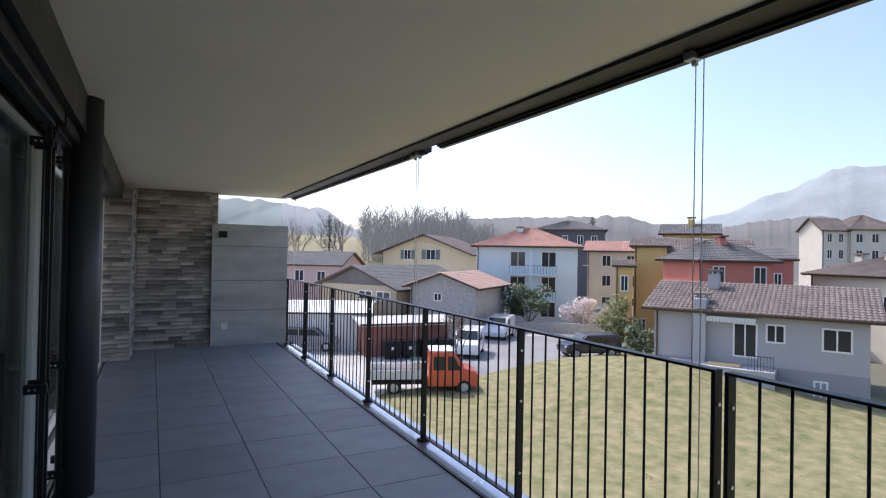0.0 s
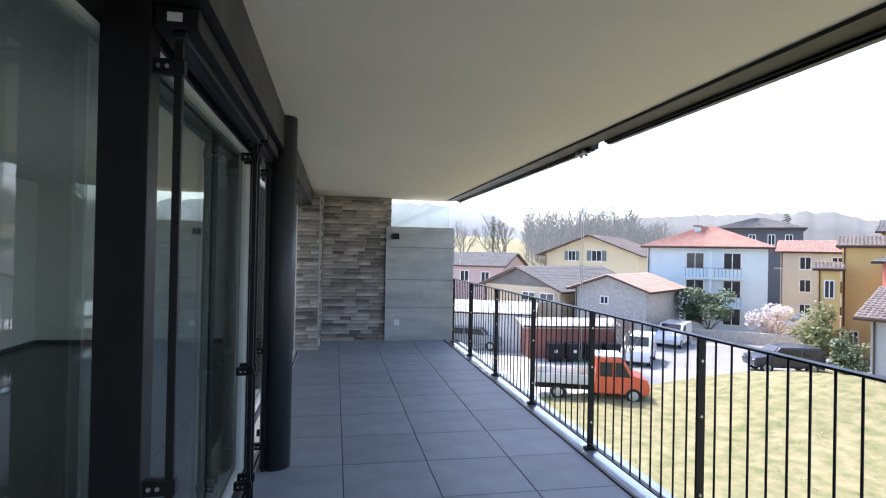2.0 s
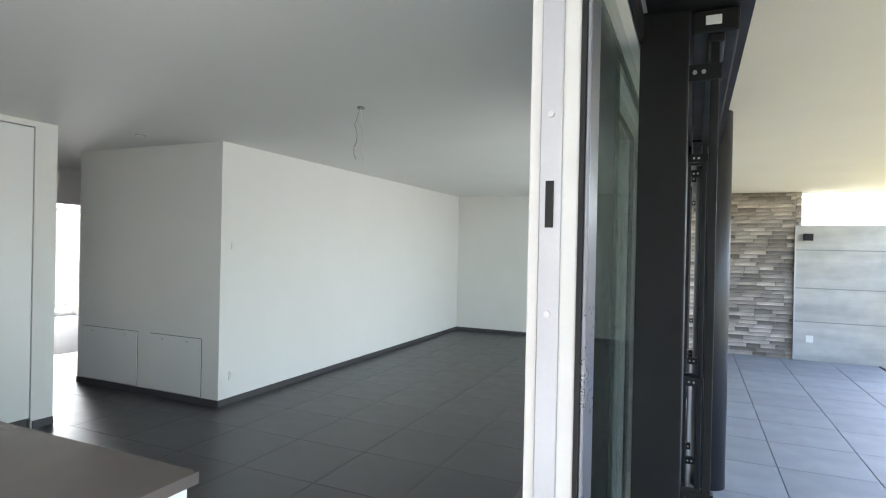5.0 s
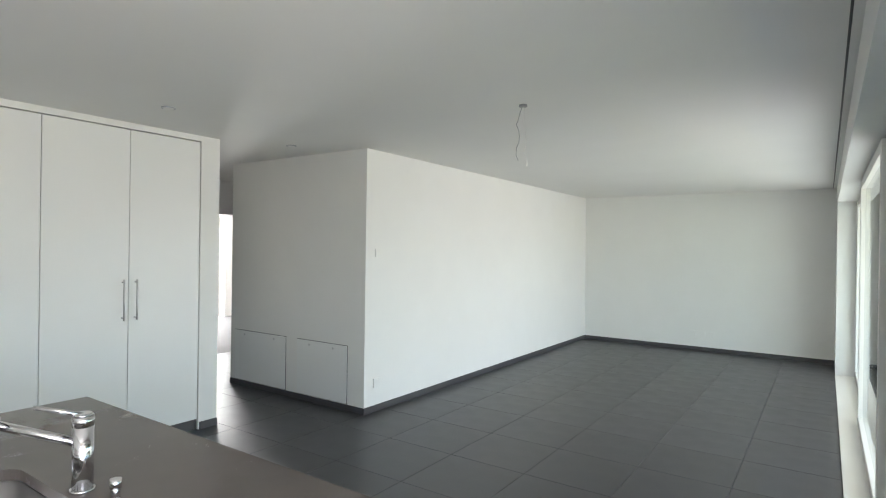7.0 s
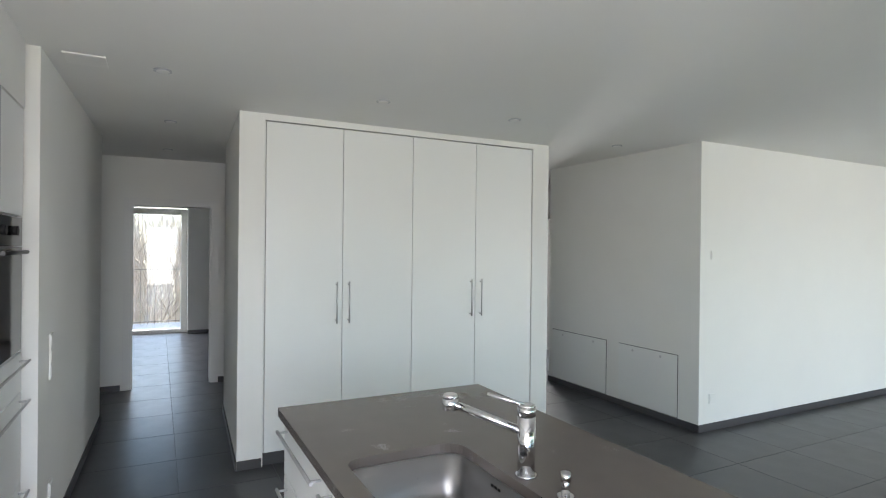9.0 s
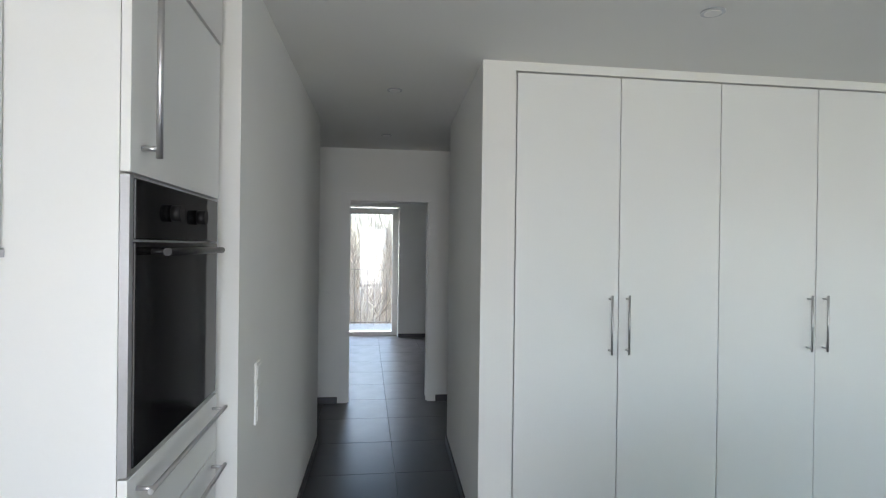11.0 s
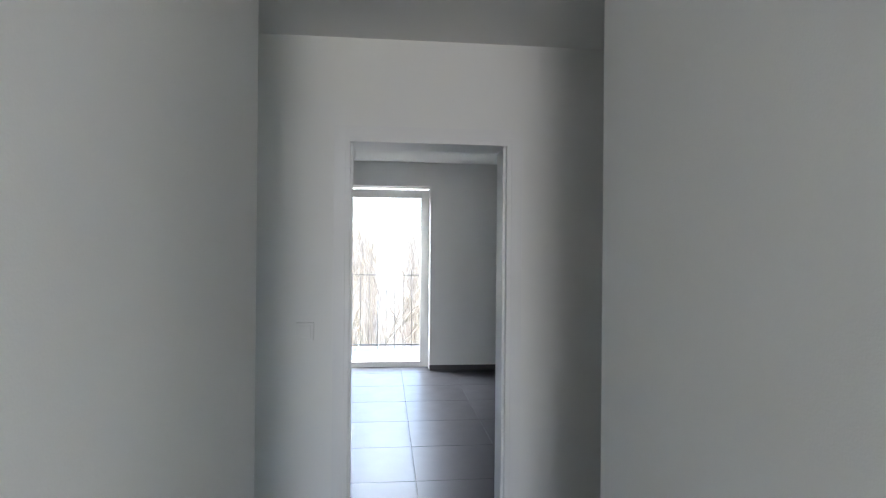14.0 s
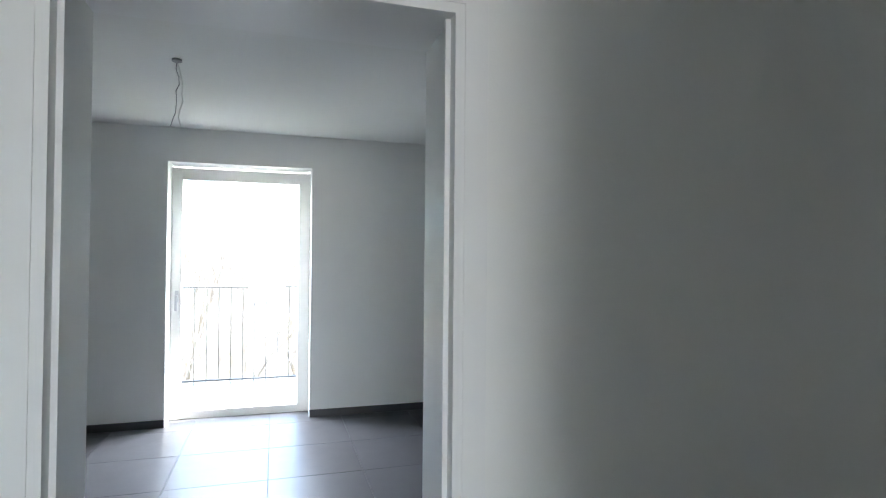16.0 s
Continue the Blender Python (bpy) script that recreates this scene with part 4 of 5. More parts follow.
for z in (2.5, 5.2):
    b = part("balcony", B(3.6, -0.9, z, 8.6, -0.004, z + 0.16), BLU, hD)
    for k in range(16):
        part("baluster", B(3.65 + 0.32 * k, -0.88, z + 0.16, 3.69 + 0.32 * k, -0.85, z + 1.05), M_SHUTTER, b)
    part("balcony_rail", B(3.6, -0.9, z + 1.05, 8.6, -0.84, z + 1.1), M_SHUTTER, b)
part("pillar", B(5.7, -0.9, 0, 5.95, -0.65, 7.9), BLU, hD)
CRM = paint("cream_render", (0.68, 0.61, 0.48))
house("cream_house", "long cream house with red tiled roof", (47.8, 53.0), (52.6, 48.2), 9, 2.5, 3.7, "side", CRM, M_RED_TILE,
      [(u, z, 0.9, 1.2) for u in (1.8, 4.6) for z in (1.3, 3.9, 6.3)], shutters=False)
PALY = paint("pale_yellow_render", (0.72, 0.60, 0.38))
house("pale_yellow_house", "pale yellow house with broad brown gable roof", (29.1, 73.7), (38.0, 64.9), 14, 1.9, 4.3, "front", PALY, M_BROWN_TILE,
      [(3.4, 6.6, 0.9, 1.2), (6.6, 6.6, 1.2, 1.3), (2.6, 3.4, 1.2, 1.2), (10.5, 3.6, 1, 1.4)], [(3, 3.6, 1, 1.4)], over=0.9, shutters=True)
BGE = paint("beige_render", (0.52, 0.43, 0.30))
hG = house("barn", "low beige house with dark slate gable roof", (16.0, 57.0), (20.8, 48.6), 13, -1.5, 0.35, "front", BGE, M_GREY_TILE, [(5.2, 2.9, 1.5, 0.7), (7.4, 2.9, 1.5, 0.7)], over=0.8)
for c in hG.children:
    if c.name.startswith("gable"):
        c.data.materials[0] = M_GREY_TILE
STN = two_tone("grey_stone_wall", (0.38, 0.36, 0.33), (0.50, 0.48, 0.44), 0.9, 2.5, 0.25, 0.4)
house("stone_house", "grey stone outbuilding with pale clay tiled roof", (21.6, 47.2), (25.6, 42.4), 9.0, -1.15, -0.05, "front", STN, M_PINK_TILE, [(2.4, 3.2, 0.6, 0.55)], over=0.6)
PNK = paint("pink_render", (0.55, 0.40, 0.36))
house("pink_house", "pale pink house with grey tiled roof", (12.0, 77.5), (22.0, 70.0), 9, 0.1, 1.7, "side", PNK, M_GREY_TILE, [(2, 3.6, 1, 1.2), (6.5, 3.6, 1.1, 1.3), (9.5, 3.6, 1, 1.2)])
WHT = paint("white_render", (0.66, 0.65, 0.62))
house("garage_row", "long low white garage with pale sheet roof", (3.0, 45.2), (15.0, 40.2), 11, -2.9, -2.45, "side", WHT, mat("pale_sheet_roof", (0.74, 0.73, 0.71), 0.6, 0.08, 0.5), over=0.3, tiles=False)
BRK = paint("brick_red_render", (0.30, 0.13, 0.10))
hK = house("bin_shelter", "brick red open shelter with pale flat roof", (14.0, 37.9), (20.2, 37.2), 4.5, -3.35, -3.1, "side", BRK, mat("roof_membrane", (0.50, 0.49, 0.47), 0.8, 0.15, 0.6), over=0.5, tiles=False)
for k in range(4):
    b = thing("waste_bin", "dark wheeled waste bin against the shelter", "bin", "waste bins", at=(14.9 + 1.3 * k, 37.0 - 0.15 * k, G + 0.02), rz=-6)
    bm = bmesh.new()
    box(bm, 0, -0.75, 0.15, 1.05, 0, 1.2, 0.05)
    part("body", bm, M_BLACK, b)
    part("lid", B(-0.03, -0.8, 1.2, 1.08, 0.02, 1.27, bevel=0.02), M_DARKMETAL, b)
    for x in (0.12, 0.86):
        bm = bmesh.new()
        rod(bm, (x, -0.4, 0.09), (x + 0.07, -0.4, 0.09), 0.09, 12)
        part("wheel", bm, M_GASKET, b)
    part("sticker", B(0.4, -0.757, 0.65, 0.6, -0.751, 0.85), M_PLASTIC, b)
OFF = paint("ivory_render", (0.66, 0.60, 0.50))
house("ivory_block", "tall ivory building with grey pitched roof", (109.2, 58.9), (113.7, 56.9), 6, 7.7, 9.9, "side", OFF, M_BROWN_TILE,
      [(u, z, 0.8, 1.5) for u in (1.0, 3.2) for z in (5.0, 8.0, 11.0)], over=0.5)
house("ivory_block", "broad ivory building with grey pitched roof", (113.5, 56.6), (120.6, 51.2), 12, 7.9, 10.6, "hip", OFF, M_BROWN_TILE,
      [(u, z, 1.0, 1.5) for u in (1.2, 3.8, 6.4) for z in (5.0, 8.0, 11.0)])
house("cream_house", "cream house with broad brown hip roof", (48.9, 27.6), (47.0, 19.9), 9, 0.75, 2.2, "hip", CRM, M_BROWN_TILE, [(2, 3.5, 1, 1.3), (6, 3.5, 1, 1.3)], chimneys=[(1.8, 3, 2.3), (4.2, 3, 2.4)])
house("dark_block", "dark grey modern block with flat hipped roof", (58.0, 77.0), (66.5, 69.5), 10, 6.3, 7.9, "hip", paint("dark_render", (0.10, 0.10, 0.11)), M_GREY_TILE, [(u, 9.4, 0.8, 1.4) for u in (2, 4.5, 7, 9.2)])
# low garden wall by the road
single("garden_wall", B(0, 0, 0, 12, 0.3, 1.0), STN, "low stone garden wall beside the road", "wall", "structure").matrix_world = pose(28.5, 47.5, G, 0, 0, -38)

# ---- vehicles ----
M_TYRE = mat("tyre_rubber", (0.015, 0.015, 0.016), 0.8)
M_CARGLASS = mat("car_glass", (0.02, 0.024, 0.028), 0.06)
M_LIGHT = mat("headlight_lens", (0.6, 0.6, 0.6), 0.15)


def car_paint(name, c):
    return mat(name, c, 0.3, 0.03, 2, 60, coat=0.6)


def vehicle(name, label, at, rz, profile, width, wheels, glass_sides, glass_front, m, lights=(), r=0.33):
    """Side profile along +x (front), swept over the width, tumblehome by bevel."""
    v_ = thing(name, label, "car", "parked vehicles", at=at, rz=rz)
    w = width / 2
    bm = prism(bmesh.new(), [(x, -w, z) for x, z in profile], (0, width, 0))
    bmesh.ops.bevel(bm, geom=bm.edges[:], offset=0.06, segments=2, affect="EDGES", profile=0.5)
    part("body", bm, m, v_)
    for pts in glass_sides:
        for s in (-1, 1):
            bm = prism(bmesh.new(), [(x, s * (w - 0.01), z) for x, z in pts], (0, s * 0.022, 0))
            part("side_window", bm, M_CARGLASS, v_)
    for (x0, z0), (x1, z1) in glass_front:
        d = Vector((z1 - z0, 0, x0 - x1)).normalized() * 0.03
        if d.z < 0:
            d = -d
        bm = prism(bmesh.new(), [(x0, -w + 0.14, z0), (x0, w - 0.14, z0), (x1, w - 0.2, z1), (x1, -w + 0.2, z1)], d)
        part("windscreen", bm, M_CARGLASS, v_)
    for x in wheels:
        for s in (-1, 1):
            wh = new("wheel")
            wh.parent, wh.location = v_, (x, s * (w - 0.09), r)
            bm = bmesh.new()
            rod(bm, (0, -0.11, 0), (0, 0.11, 0), r, 24)
            part("tyre", bm, M_TYRE, wh)
            bm = bmesh.new()
            rod(bm, (0, s * 0.10, 0), (0, s * 0.118, 0), r * 0.62, 20)
            part("rim", bm, M_ALU, wh)
    for x, z in lights:
        for s in (-1, 1):
            part("light", B(x - 0.03, s * (w - 0.2) - 0.14, z - 0.07, x + 0.03, s * (w - 0.2) + 0.14, z + 0.07, bevel=0.02), M_LIGHT, v_)
    part("bumper", B(profile[0][0] - 0.04, -w + 0.08, 0.32, profile[0][0] + 0.1, w - 0.08, 0.5, bevel=0.03), M_BLACK, v_)
    return v_


ORANGE = car_paint("orange_paint", (0.62, 0.09, 0.035))
WHITE = car_paint("white_paint", (0.75, 0.76, 0.77))
NAVY = car_paint("navy_paint", (0.012, 0.016, 0.035))
SILV = car_paint("grey_paint", (0.25, 0.26, 0.27))
# pickup with double cab and dropside bed
zt = G + 0.05
tr = vehicle("pickup_truck", "orange double cab dropside truck parked by the lawn", (13.7, 27.5, zt), -21,
             [(0.0, 0.40), (2.55, 0.40), (2.65, 0.75), (2.5, 1.15), (1.85, 1.35), (1.35, 2.15), (0.1, 2.2), (0.0, 1.2)], 1.95, (-1.75, 1.85),
             [[(0.25, 1.25), (0.85, 1.25), (0.85, 1.95), (0.25, 1.95)], [(0.98, 1.25), (1.72, 1.25), (1.30, 1.95), (0.98, 1.95)]],
             [((1.82, 1.42), (1.40, 2.08))], ORANGE, [(2.55, 0.9)], 0.36)
part("roof_panel", B(0.05, -0.9, 2.19, 1.35, 0.9, 2.24, bevel=0.02), WHITE, tr)
part("chassis", B(-2.9, -0.45, 0.42, 0.0, 0.45, 0.66), M_BLACK, tr)
BEDM = mat("bed_boards", (0.62, 0.60, 0.55), 0.7, 0.12, 2)
part("bed_floor", B(-2.95, -1.0, 0.80, -0.1, 1.0, 0.88), BEDM, tr)
for y in (-1.0, 0.96):
    part("bed_side", B(-2.95, y, 0.86, -0.1, y + 0.04, 1.24, bevel=0.008), BEDM, tr)
part("tailgate", B(-2.97, -0.96, 0.86, -2.93, 0.96, 1.24, bevel=0.008), BEDM, tr)
bm = bmesh.new()
for k in range(8):
    box(bm, -0.95 + 0.12 * k, -0.9, 0.88, -0.93 + 0.12 * k, -0.88, 1.95)
    box(bm, -0.95, -0.905, 0.95 + 0.13 * k, -0.08, -0.885, 0.965 + 0.13 * k)
part("mesh_panel", bm, mat("green_mesh", (0.05, 0.22, 0.14), 0.6), tr, "green mesh guard behind the cab")
VAN = [(-2.1, 0.30), (1.95, 0.30), (2.05, 0.65), (1.9, 1.0), (1.2, 1.22), (0.55, 1.82), (-2.0, 1.88), (-2.12, 1.2)]
VG = [[(-0.1, 1.15), (1.05, 1.15), (0.5, 1.68), (-0.1, 1.68)]]
vehicle("small_van", "white compact delivery van parked nose on", (21.2, 35.9, zt), 232, VAN, 1.8, (-1.35, 1.3), VG, [((1.18, 1.25), (0.62, 1.78))], WHITE, [(1.92, 0.82)])
vehicle("small_van", "white compact van parked beside the garden wall", (28.0, 42.2, zt), 222, VAN, 1.85, (-1.35, 1.3), VG, [((1.18, 1.25), (0.62, 1.78))], WHITE, [(1.92, 0.82)])
vehicle("small_van", "white panel van seen behind the bushes", (43.3, 44.6, zt), 150, [(x * 1.2, z * 1.2) for x, z in VAN], 1.95, (-1.6, 1.5), [], [((1.4, 1.5), (0.75, 2.12))], WHITE)
SUV = [(-2.1, 0.38), (2.05, 0.38), (2.15, 0.75), (2.0, 1.0), (1.1, 1.12), (0.55, 1.66), (-1.9, 1.70), (-2.15, 1.1)]
vehicle("off_road_car", "dark navy off-road car parked on the lawn edge", (28.9, 31.9, zt), 164, SUV, 1.8, (-1.35, 1.35),
        [[(-1.75, 1.12), (-0.75, 1.12), (-0.75, 1.55), (-1.65, 1.55)], [(-0.65, 1.12), (0.98, 1.12), (0.5, 1.55), (-0.65, 1.55)]], [((1.08, 1.16), (0.6, 1.62))], NAVY, [(2.08, 0.82)], 0.37)
vehicle("estate_car", "grey estate car parked by the garage", (11.3, 42.2, zt), -30, SUV, 1.75, (-1.35, 1.35),
        [[(-1.75, 1.12), (-0.75, 1.12), (-0.75, 1.55), (-1.65, 1.55)], [(-0.65, 1.12), (0.98, 1.12), (0.5, 1.55), (-0.65, 1.55)]], [((1.08, 1.16), (0.6, 1.62))], SILV, [(2.08, 0.82)])

# ---- trees ----
M_BARK = mat("grey_bark", (0.16, 0.135, 0.11), 0.9, 0.2, 3, 30, 0.4)
M_TWIG = mat("twigs", (0.22, 0.18, 0.145), 0.9, 0.2, 2)


def limb(bm, a, b, r0, r1, seg=5):
    a, b = Vector(a), Vector(b)
    d = (b - a).normalized()
    u = d.orthogonal().normalized()
    w = d.cross(u)
    lo, hi = [], []
    for k in range(seg):
        e = u * math.cos(6.2832 * k / seg) + w * math.sin(6.2832 * k / seg)
        lo.append(bm.verts.new(a + e * r0))
        hi.append(bm.verts.new(b + e * r1))
    for k in range(seg):
        j = (k + 1) % seg
        bm.faces.new((lo[k], lo[j], hi[j], hi[k]))


def bare_branches(bm, p, d, length, r, depth, rng, seg=5, spread=0.6):
    q = p + d * length
    limb(bm, p, q, r, r * 0.65, seg)
    if depth == 0:
        return
    for k in range(rng.choice((2, 3, 3))):
        nd = (d + Vector((rng.uniform(-1, 1), rng.uniform(-1, 1), rng.uniform(-0.25, 0.7))) * spread).normalized()
        st = p.lerp(q, rng.uniform(0.55, 1.0)) if k else q
        bare_branches(bm, st, nd, length * rng.uniform(0.6, 0.82), r * 0.6, depth - 1, rng, max(3, seg - 1), spread)


def bare_tree(label, x, y, h, seed, depth=5, r=0.10, cat="tree", spread=0.6):
    rg = random.Random(seed)
    t = thing("bare_tree", label, cat, "leafless trees", at=(x, y, G))
    bm = bmesh.new()
    limb(bm, Vector((0, 0, -0.1)), Vector((0, 0, h * 0.25)), r, r * 0.75, 8)
    part("trunk", bm, M_BARK, t)
    bm = bmesh.new()
    for k in range(3):
        d = Vector((rg.uniform(-0.5, 0.5), rg.uniform(-0.5, 0.5), 1)).normalized()
        bare_branches(bm, Vector((0, 0, h * 0.25)), d, h * 0.22, r * 0.62, depth, rg, 5, spread)
    part("crown", bm, M_TWIG, t)
    return t


bare_tree("small leafless tree in the parking yard", 18.4, 32.8, 4.2, 11, 5, 0.10)
bare_tree("tall leafless tree on the hill", 45.4, 144.2, 21, 5, 5, 0.35)
bare_tree("leafless tree beyond the garages", 24, 118, 16, 6, 5, 0.25)
bare_tree("leafless tree beyond the garages", 30, 122, 15, 8, 5, 0.25)
bare_tree("leafless tree beyond the garages", 36, 120, 17, 9, 5, 0.25)


def leaf_bush(name, label, x, y, rx, rz_, z0, count, size, material, seed, trunk=0.0):
    rg = random.Random(seed)
    t = thing(name, label, "tree" if trunk else "bush", at=(x, y, G))
    bm = bmesh.new()
    limb(bm, Vector((0, 0, -0.1)), Vector((0, 0, z0 + 0.4)), 0.10, 0.06, 8)
    for k in range(9):
        a = k * 0.7
        limb(bm, Vector((0, 0, max(0.2, z0 * 0.6))), Vector((math.cos(a) * rx * 0.7, math.sin(a) * rx * 0.7, z0 + rz_ * rg.uniform(0.3, 1.5))), 0.04, 0.01, 5)
    part("trunk", bm, M_BARK, t)
    bm = bmesh.new()
    lumps = [(Vector((rg.uniform(-0.6, 0.6) * rx, rg.uniform(-0.6, 0.6) * rx, z0 + rz_ + rg.uniform(-0.65, 0.65) * rz_)), rg.uniform(0.28, 0.5)) for _ in range(16)]
    for k in range(count):
        c, s = rg.choice(lumps)
        d = Vector((rg.gauss(0, 1), rg.gauss(0, 1), rg.gauss(0, 1))).normalized()
        p = c + Vector((d.x * rx * s, d.y * rx * s, d.z * rz_ * s)) * rg.uniform(0.6, 1.08)
        u = Vector((rg.gauss(0, 1), rg.gauss(0, 1), rg.gauss(0, 1))).normalized()
        w = u.orthogonal().normalized()
        e = size * rg.uniform(0.6, 1.3)
        poly(bm, [p - u * e, p + w * e * 0.5, p + u * e, p - w * e * 0.5])
    part("crown", bm, material, t)
    return t


M_LEAF = two_tone("evergreen_leaf", (0.035, 0.07, 0.025), (0.10, 0.14, 0.05), 0.6, 1.5, 0.3, 0)
M_LEAF2 = two_tone("yellow_green_leaf", (0.13, 0.16, 0.04), (0.22, 0.22, 0.08), 0.7, 1.5, 0.3, 0)
M_BLOSSOM = two_tone("white_blossom", (0.72, 0.66, 0.64), (0.62, 0.50, 0.46), 0.7, 2, 0.3, 0)
leaf_bush("evergreen_tree", "rounded dark evergreen tree by the road", 33.6, 45.4, 2.3, 1.8, 1.1, 3200, 0.16, M_LEAF, 21, 1)
leaf_bush("blossom_bush", "bush covered in white blossom", 37.6, 42.6, 2.0, 1.5, 0.4, 2600, 0.13, M_BLOSSOM, 22)
leaf_bush("garden_bush", "yellow-green garden bush beside the grey house", 34.2, 34.6, 1.9, 1.9, 0.4, 2600, 0.14, M_LEAF2, 23)
leaf_bush("garden_bush", "dark green garden bush beside the grey house", 31.6, 29.8, 1.3, 1.2, 0.2, 1800, 0.12, M_LEAF, 24)


def conifer(label, x, y, h, seed, z0=0.0):
    rg = random.Random(seed)
    t = thing("conifer", label, "tree", "conifers", at=(x, y, G + z0))
    bm = bmesh.new()
    limb(bm, Vector((0, 0, -0.2)), Vector((0, 0, h)), h * 0.022, 0.02, 8)
    part("trunk", bm, M_BARK, t)
    bm = bmesh.new()
    for k in range(110):
        z = h * (0.14 + 0.86 * (k / 110))
        L = (h - z) * 0.36 * rg.uniform(0.6, 1.15) + 0.2
        a = k * 2.4
        d = Vector((math.cos(a), math.sin(a), rg.uniform(-0.15, 0.12)))
        p, q = Vector((0, 0, z)), Vector((0, 0, z)) + d * L
        limb(bm, p, q, 0.05, 0.01, 3)
        sd = Vector((-d.y, d.x, 0))
        for j in range(12):
            m_ = p.lerp(q, 0.2 + 0.8 * j / 12)
            w = L * 0.22 * (1.2 - j / 12) + 0.1
            for s in (-1, 1):
                e = m_ + sd * s * w + d * 0.15 + Vector((0, 0, rg.uniform(-0.25, 0.0)))
                poly(bm, [m_ - d * 0.09, e, m_ + d * 0.09])
    part("crown", bm, M_LEAF, t)


conifer("tall dark cedar at the foot of the hill", 33.9, 116.4, 15.5, 31)
conifer("dark conifer behind the apartment block", 72.5, 79.0, 15.0, 32)
conifer("dark conifer between the houses", 74, 68, 10.5, 33)

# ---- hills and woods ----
# Backdrop material; a weak blue-grey emission imitates haze in the air.
def backdrop_mat(name, c, haze_glow):
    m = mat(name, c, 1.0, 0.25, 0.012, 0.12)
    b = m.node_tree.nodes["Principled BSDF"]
    b.inputs["Emission Color"].default_value, b.inputs["Emission Strength"].default_value = (0.62, 0.67, 0.68, 1), haze_glow
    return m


def ridge(name, label, dist, profile, material, seed, rough=0.06, thick=60):
    """A range of hills; profile gives azimuth in degrees from +y towards +x, and height over the eye."""
    bm = bmesh.new()
    prev = None
    n = 220
    a0, a1 = profile[0][0], profile[-1][0]
    for i in range(n + 1):
        a = a0 + (a1 - a0) * i / n
        for (p, hp), (q, hq) in zip(profile, profile[1:]):
            if p <= a <= q:
                f = (a - p) / (q - p)
                f = f * f * (3 - 2 * f)
                h = hp + (hq - hp) * f
                break
        h += h * rough * noise.fractal((a * 0.9, seed, 0), 0.9, 2.0, 5)
        s, c = math.sin(radians(a)), math.cos(radians(a))
        col = [bm.verts.new((s * r, c * r, z)) for r, z in ((dist - thick, G - 1), (dist - thick * 0.55, 1.5 + h * 0.55), (dist, 1.5 + h), (dist + thick, G - 1))]
        if prev:
            for k in range(3):
                bm.faces.new((prev[k], col[k], col[k + 1], prev[k + 1]))
        prev = col
    return single(name, bm, material, label, "hill", "structure", smooth=True)


# The farthest ranges also carry haze in their bluish grey base colours.
ridge("backdrop_mountain", "distant mountain range with blue-grey haze painted into its colour", 1500, [(20, 20), (45, 40), (50, 75), (54, 110), (58.8, 160), (63.2, 209), (66, 207), (72, 190), (80, 120), (100, 60)], backdrop_mat("far_mountain", (0.16, 0.18, 0.185), 0.20), 3, 0.03, 300)
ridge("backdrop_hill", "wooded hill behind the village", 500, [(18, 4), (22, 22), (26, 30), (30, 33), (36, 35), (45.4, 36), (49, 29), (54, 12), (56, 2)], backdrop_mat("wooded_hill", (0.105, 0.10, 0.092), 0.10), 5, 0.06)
ridge("backdrop_hill", "hill tinted with painted haze, rising at the end of the valley", 420, [(-40, 20), (-10, 40), (8.5, 37), (15, 33), (19, 18), (23, 4)], backdrop_mat("hazed_hill", (0.14, 0.15, 0.155), 0.18), 7, 0.05)
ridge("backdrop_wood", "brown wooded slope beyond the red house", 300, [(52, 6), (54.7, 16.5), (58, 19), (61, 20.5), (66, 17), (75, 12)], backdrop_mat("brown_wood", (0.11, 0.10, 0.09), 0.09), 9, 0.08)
ridge("backdrop_field", "pale grassy hillside field", 210, [(-10, 2), (6, 4), (13, 6.5), (18, 6), (24, 1), (30, 0)], M_FIELD, 11, 0.03)


def wood_line():
    rg = random.Random(40)
    bm = bmesh.new()
    for k in range(340):
        a = radians(rg.uniform(19.5, 33))
        d = rg.uniform(165, 205)
        x, y = math.sin(a) * d, math.cos(a) * d
        h = rg.uniform(15, 22) * (0.75 if a > radians(30) else 1)
        p = Vector((x, y, G))
        limb(bm, p, p + Vector((0, 0, h * 0.5)), 0.22, 0.14, 4)
        for j in range(14):
            z = h * rg.uniform(0.25, 0.95)
            q = p + Vector((0, 0, z))
            dd = Vector((rg.uniform(-1, 1), rg.uniform(-1, 1), rg.uniform(0.6, 1.6))).normalized()
            e = q + dd * rg.uniform(1.5, 4.5)
            limb(bm, q, e, 0.09, 0.03, 3)
            for _ in range(3):
                d3 = (dd + Vector((rg.uniform(-1, 1), rg.uniform(-1, 1), rg.uniform(-0.2, 0.8))) * 0.8).normalized()
                m_ = q.lerp(e, rg.uniform(0.4, 1))
                limb(bm, m_, m_ + d3 * rg.uniform(0.8, 2.2), 0.05, 0.02, 3)
        limb(bm, p + Vector((0, 0, h * 0.5)), p + Vector((rg.uniform(-1, 1), 0, h)), 0.14, 0.03, 4)
    # The bare wood gets the same emission as painted haze.
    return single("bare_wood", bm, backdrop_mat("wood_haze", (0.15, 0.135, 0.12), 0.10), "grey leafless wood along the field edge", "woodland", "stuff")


wood_line()


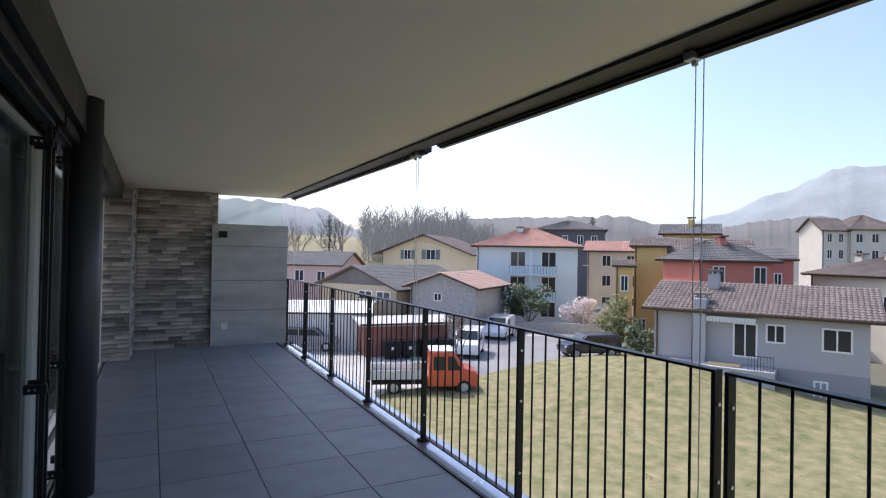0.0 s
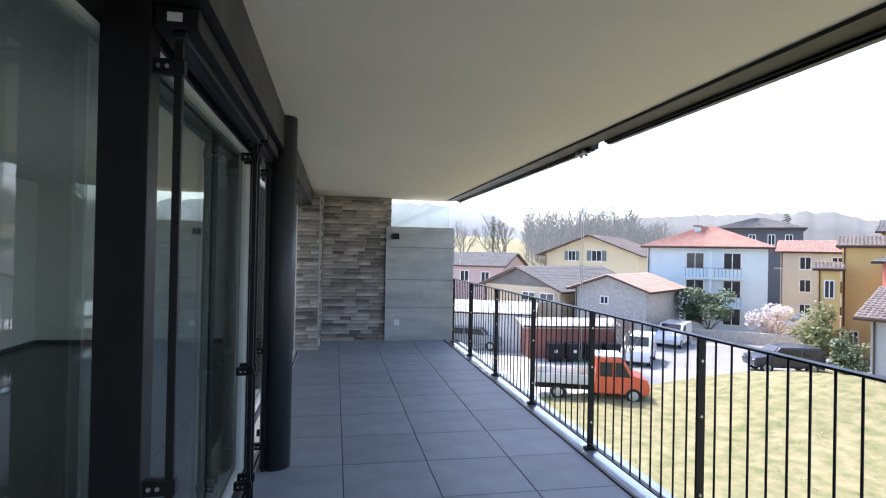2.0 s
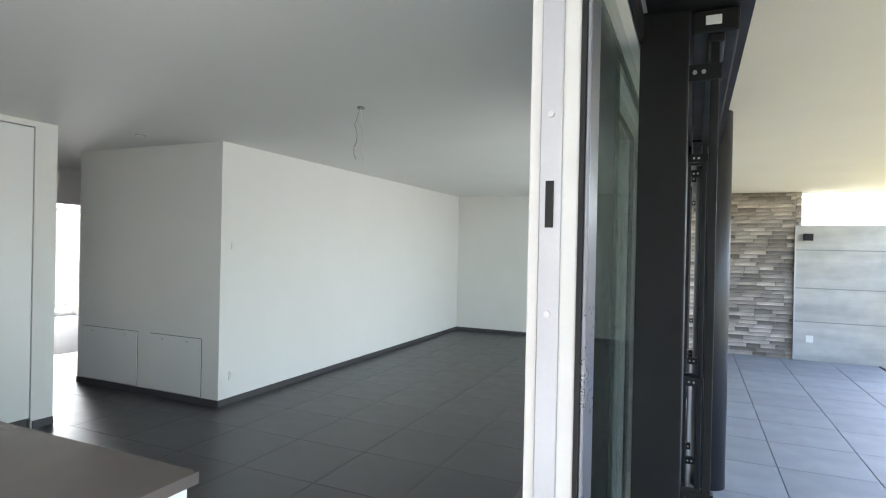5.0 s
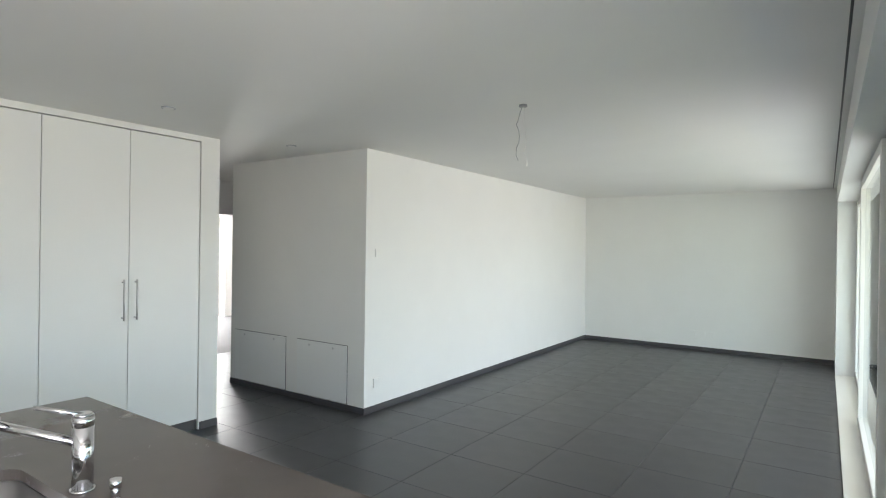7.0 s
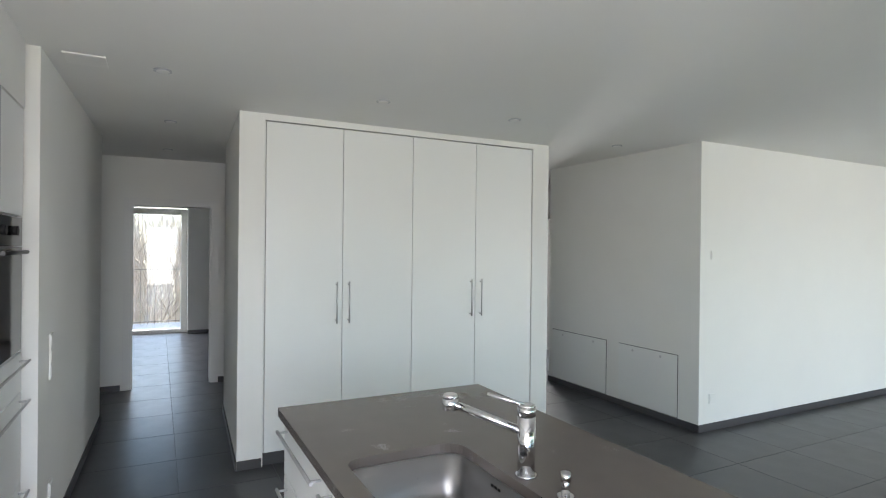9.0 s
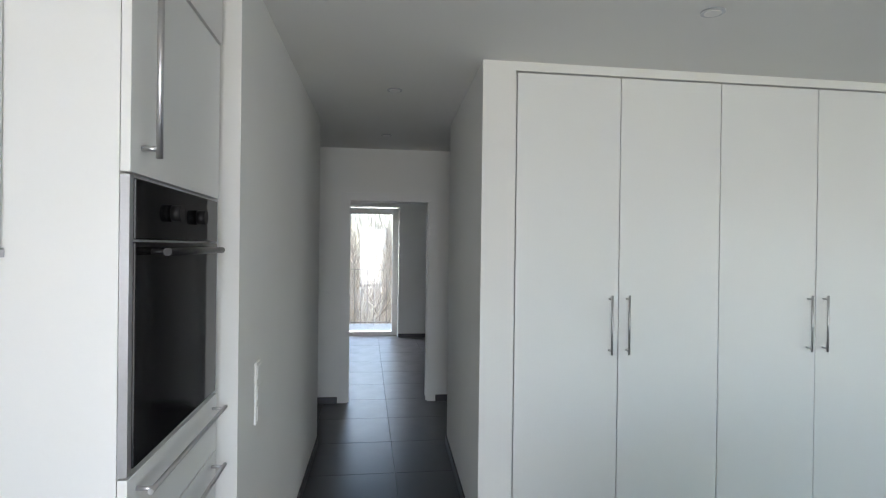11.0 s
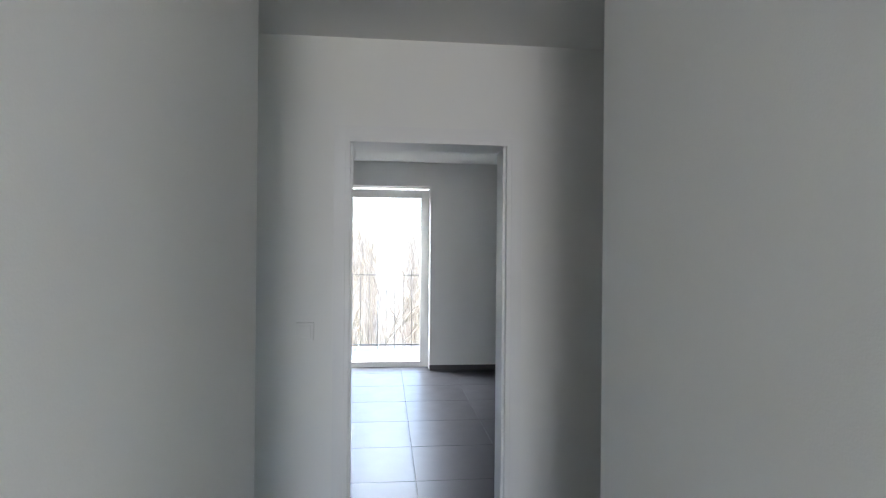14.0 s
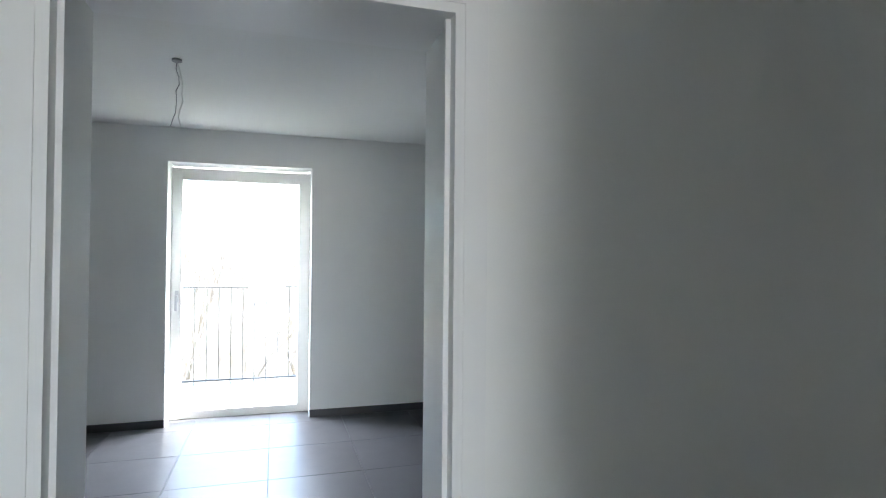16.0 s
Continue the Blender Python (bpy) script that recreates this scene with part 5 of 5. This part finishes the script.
def street_lamp(x, y, h):
    s = thing("street_lamp", "slim grey street lamp", "street lamp", at=(x, y, G))
    bm = bmesh.new()
    rod(bm, (0, 0, -0.1), (0, 0, h), 0.07, 8, 0.045)
    part("pole", bm, M_ALU, s)
    bm = bmesh.new()
    box(bm, -0.9, -0.09, h - 0.02, 0.1, 0.09, h + 0.07, 0.02)
    part("head", bm, M_ALU, s)


bare_tree("small leafless tree beside the parked vans", 18.9, 32.9, 4.2, 77, 5, 0.07, spread=0.8)
street_lamp(41.0, 45.2, 6.4)

# ---- west side: balcony and trees beyond the bedroom window ----
single("west_balcony", B(-12.75, -2.5, -0.30, -11.49, 9.5, -0.03), M_PAVE, "pale concrete balcony outside the bedroom", "balcony", "structure")


def west_railing():
    r = thing("railing", "thin black railing outside the bedroom window", "railing", kind="structure")
    part("top_rail", B(-12.63, -2.4, 1.05, -12.59, 9.4, 1.062), M_BLACK, r)
    part("bottom_rail", B(-12.63, -2.4, 0.05, -12.59, 9.4, 0.062), M_BLACK, r)
    me = mesh_of("bar", rod(bmesh.new(), (0, 0, -0.2), (0, 0, 1.05), 0.004, 6), M_BLACK)
    for k in range(96):
        o = new("bar", me)
        o.parent, o.location = r, (-12.61, -2.38 + 0.122 * k, 0)


west_railing()
for k, (x, y, h) in enumerate(((-21, 0.3, 9), (-24, -1.6, 10), (-26, 1.9, 10), (-29, -3.2, 10), (-31, 0.4, 11), (-34, 3.0, 11), (-36, -1.0, 11))):
    bare_tree("leafless shrubby tree behind the house", x, y, h, 60 + k, 5, 0.11, spread=0.75)
bm = bmesh.new()
for k in range(1900):
    x, y = rng.uniform(-40, -19), rng.uniform(-10, 10)
    p = Vector((x, y, G))
    d = Vector((rng.uniform(-0.3, 0.3), rng.uniform(-0.3, 0.3), 1)).normalized()
    q = p + d * rng.uniform(5, 13)
    limb(bm, p, q, 0.022, 0.006, 3)
    for j in range(3):
        m_ = p.lerp(q, rng.uniform(0.4, 0.95))
        e = (d + Vector((rng.uniform(-1, 1), rng.uniform(-1, 1), 0.1)) * 0.8).normalized()
        limb(bm, m_, m_ + e * rng.uniform(0.6, 2.0), 0.011, 0.004, 3)
single("undergrowth", bm, mat("pale_saplings", (0.36, 0.30, 0.25), 0.9, 0.2, 2), "tangled leafless undergrowth and saplings", "undergrowth", "stuff")

# ---- brick strips, tiles ----
def brick_boxes(x0, x1, y, z0, z1, rng, axis="x"):
    out = []
    z = z0
    while z < z1 - 0.02:
        h = 0.058
        u = x0 - rng.uniform(0, 0.25)
        while u < x1:
            w = rng.choice((0.19, 0.24, 0.29, 0.36))
            a, b = max(x0, u), min(x1, u + w - 0.006)
            if b - a > 0.03:
                p = rng.choice((0.018, 0.022, 0.026, 0.03))
                if axis == "x":
                    out.append((a, y - p, z, b, y, min(z + h - 0.005, z1)))
                else:
                    out.append((y, a, z, y + p, b, min(z + h - 0.005, z1)))
            u += w
        z += h
    return out


rb = random.Random(8)
ends = {o.name: o for o in scene.objects if o.name in ("wall_balcony_end", "wall_pier")}
pieces("brick", ends["wall_balcony_end"], brick_boxes(0.47, 1.53, 10.60, 0.003, SOF - 0.005, rb) + [b for b in brick_boxes(1.53, 1.60, 10.60, 1.945, SOF - 0.005, rb)], M_BRICK, 0.002)
pieces("brick", ends["wall_pier"], brick_boxes(0.10, 0.425, 9.74, 0.003, 2.33, rb) + brick_boxes(9.74, 10.57, 0.44, 0.003, 2.33, rb, "y"), M_BRICK, 0.002)
M_CJOINT = mat("concrete_joint", (0.27, 0.265, 0.25), 0.95)
for z in (0.55, 1.03, 1.58):
    part("board_joint", B(1.532, 10.5275, z, 2.69, 10.5305, z + 0.014), M_CJOINT, conc)

bt = []
xs = (0.152, 0.75, 1.35, 1.965, 2.53)
for a, b in zip(xs, xs[1:]):
    for k in range(-14, 10):
        y0, y1 = 5.07 + 0.606 * k, 5.07 + 0.606 * (k + 1)
        y0, y1 = max(y0, -3.0), min(y1, 10.56)
        if y1 - y0 > 0.05:
            bt.append((a + 0.003, y0 + 0.003, -0.018, b - 0.003, y1 - 0.003, 0.0))
pieces("tile", [o for o in scene.objects if o.name == "balcony_slab"][0], bt, M_BTILE, 0.002)

ft = []
for i in range(-20, 1):
    for j in range(-6, 17):
        x0, x1 = -0.20 + 0.6 * (i - 1), -0.20 + 0.6 * i
        y0, y1 = 0.97 + 0.6 * j, 0.97 + 0.6 * (j + 1)
        cx, cy = (x0 + x1) / 2, (y0 + y1) / 2
        living = cx > -3.9 and cy > -0.35 or cx > -4.8 and 0.3 < cy < 5
        hall = -7.5 < cx <= -3.9 and 0.3 < cy < 1.5 or -7.5 < cx < -6.0 and cy < 6.6 or -6.2 < cx < -3.5 and 3.8 < cy < 5.0
        room = cx <= -7.5 and -0.6 < cy < 2.9
        if living or hall or room:
            ft.append((x0 + 0.0015, y0 + 0.0015, -0.014, x1 - 0.0015, min(y1, 10.54) - 0.0015, 0.0))
ft.sort(key=lambda b: abs(b[0] + 3.4) + abs(b[1] - 3.0))
pieces("tile", floor, ft[:300], M_FTILE, 0.0008)
bm = bmesh.new()
for b in ft[300:]:
    box(bm, *b)
if ft[300:]:
    tagged(part("tile_field", bm, M_FTILE, floor), kind="stuff")
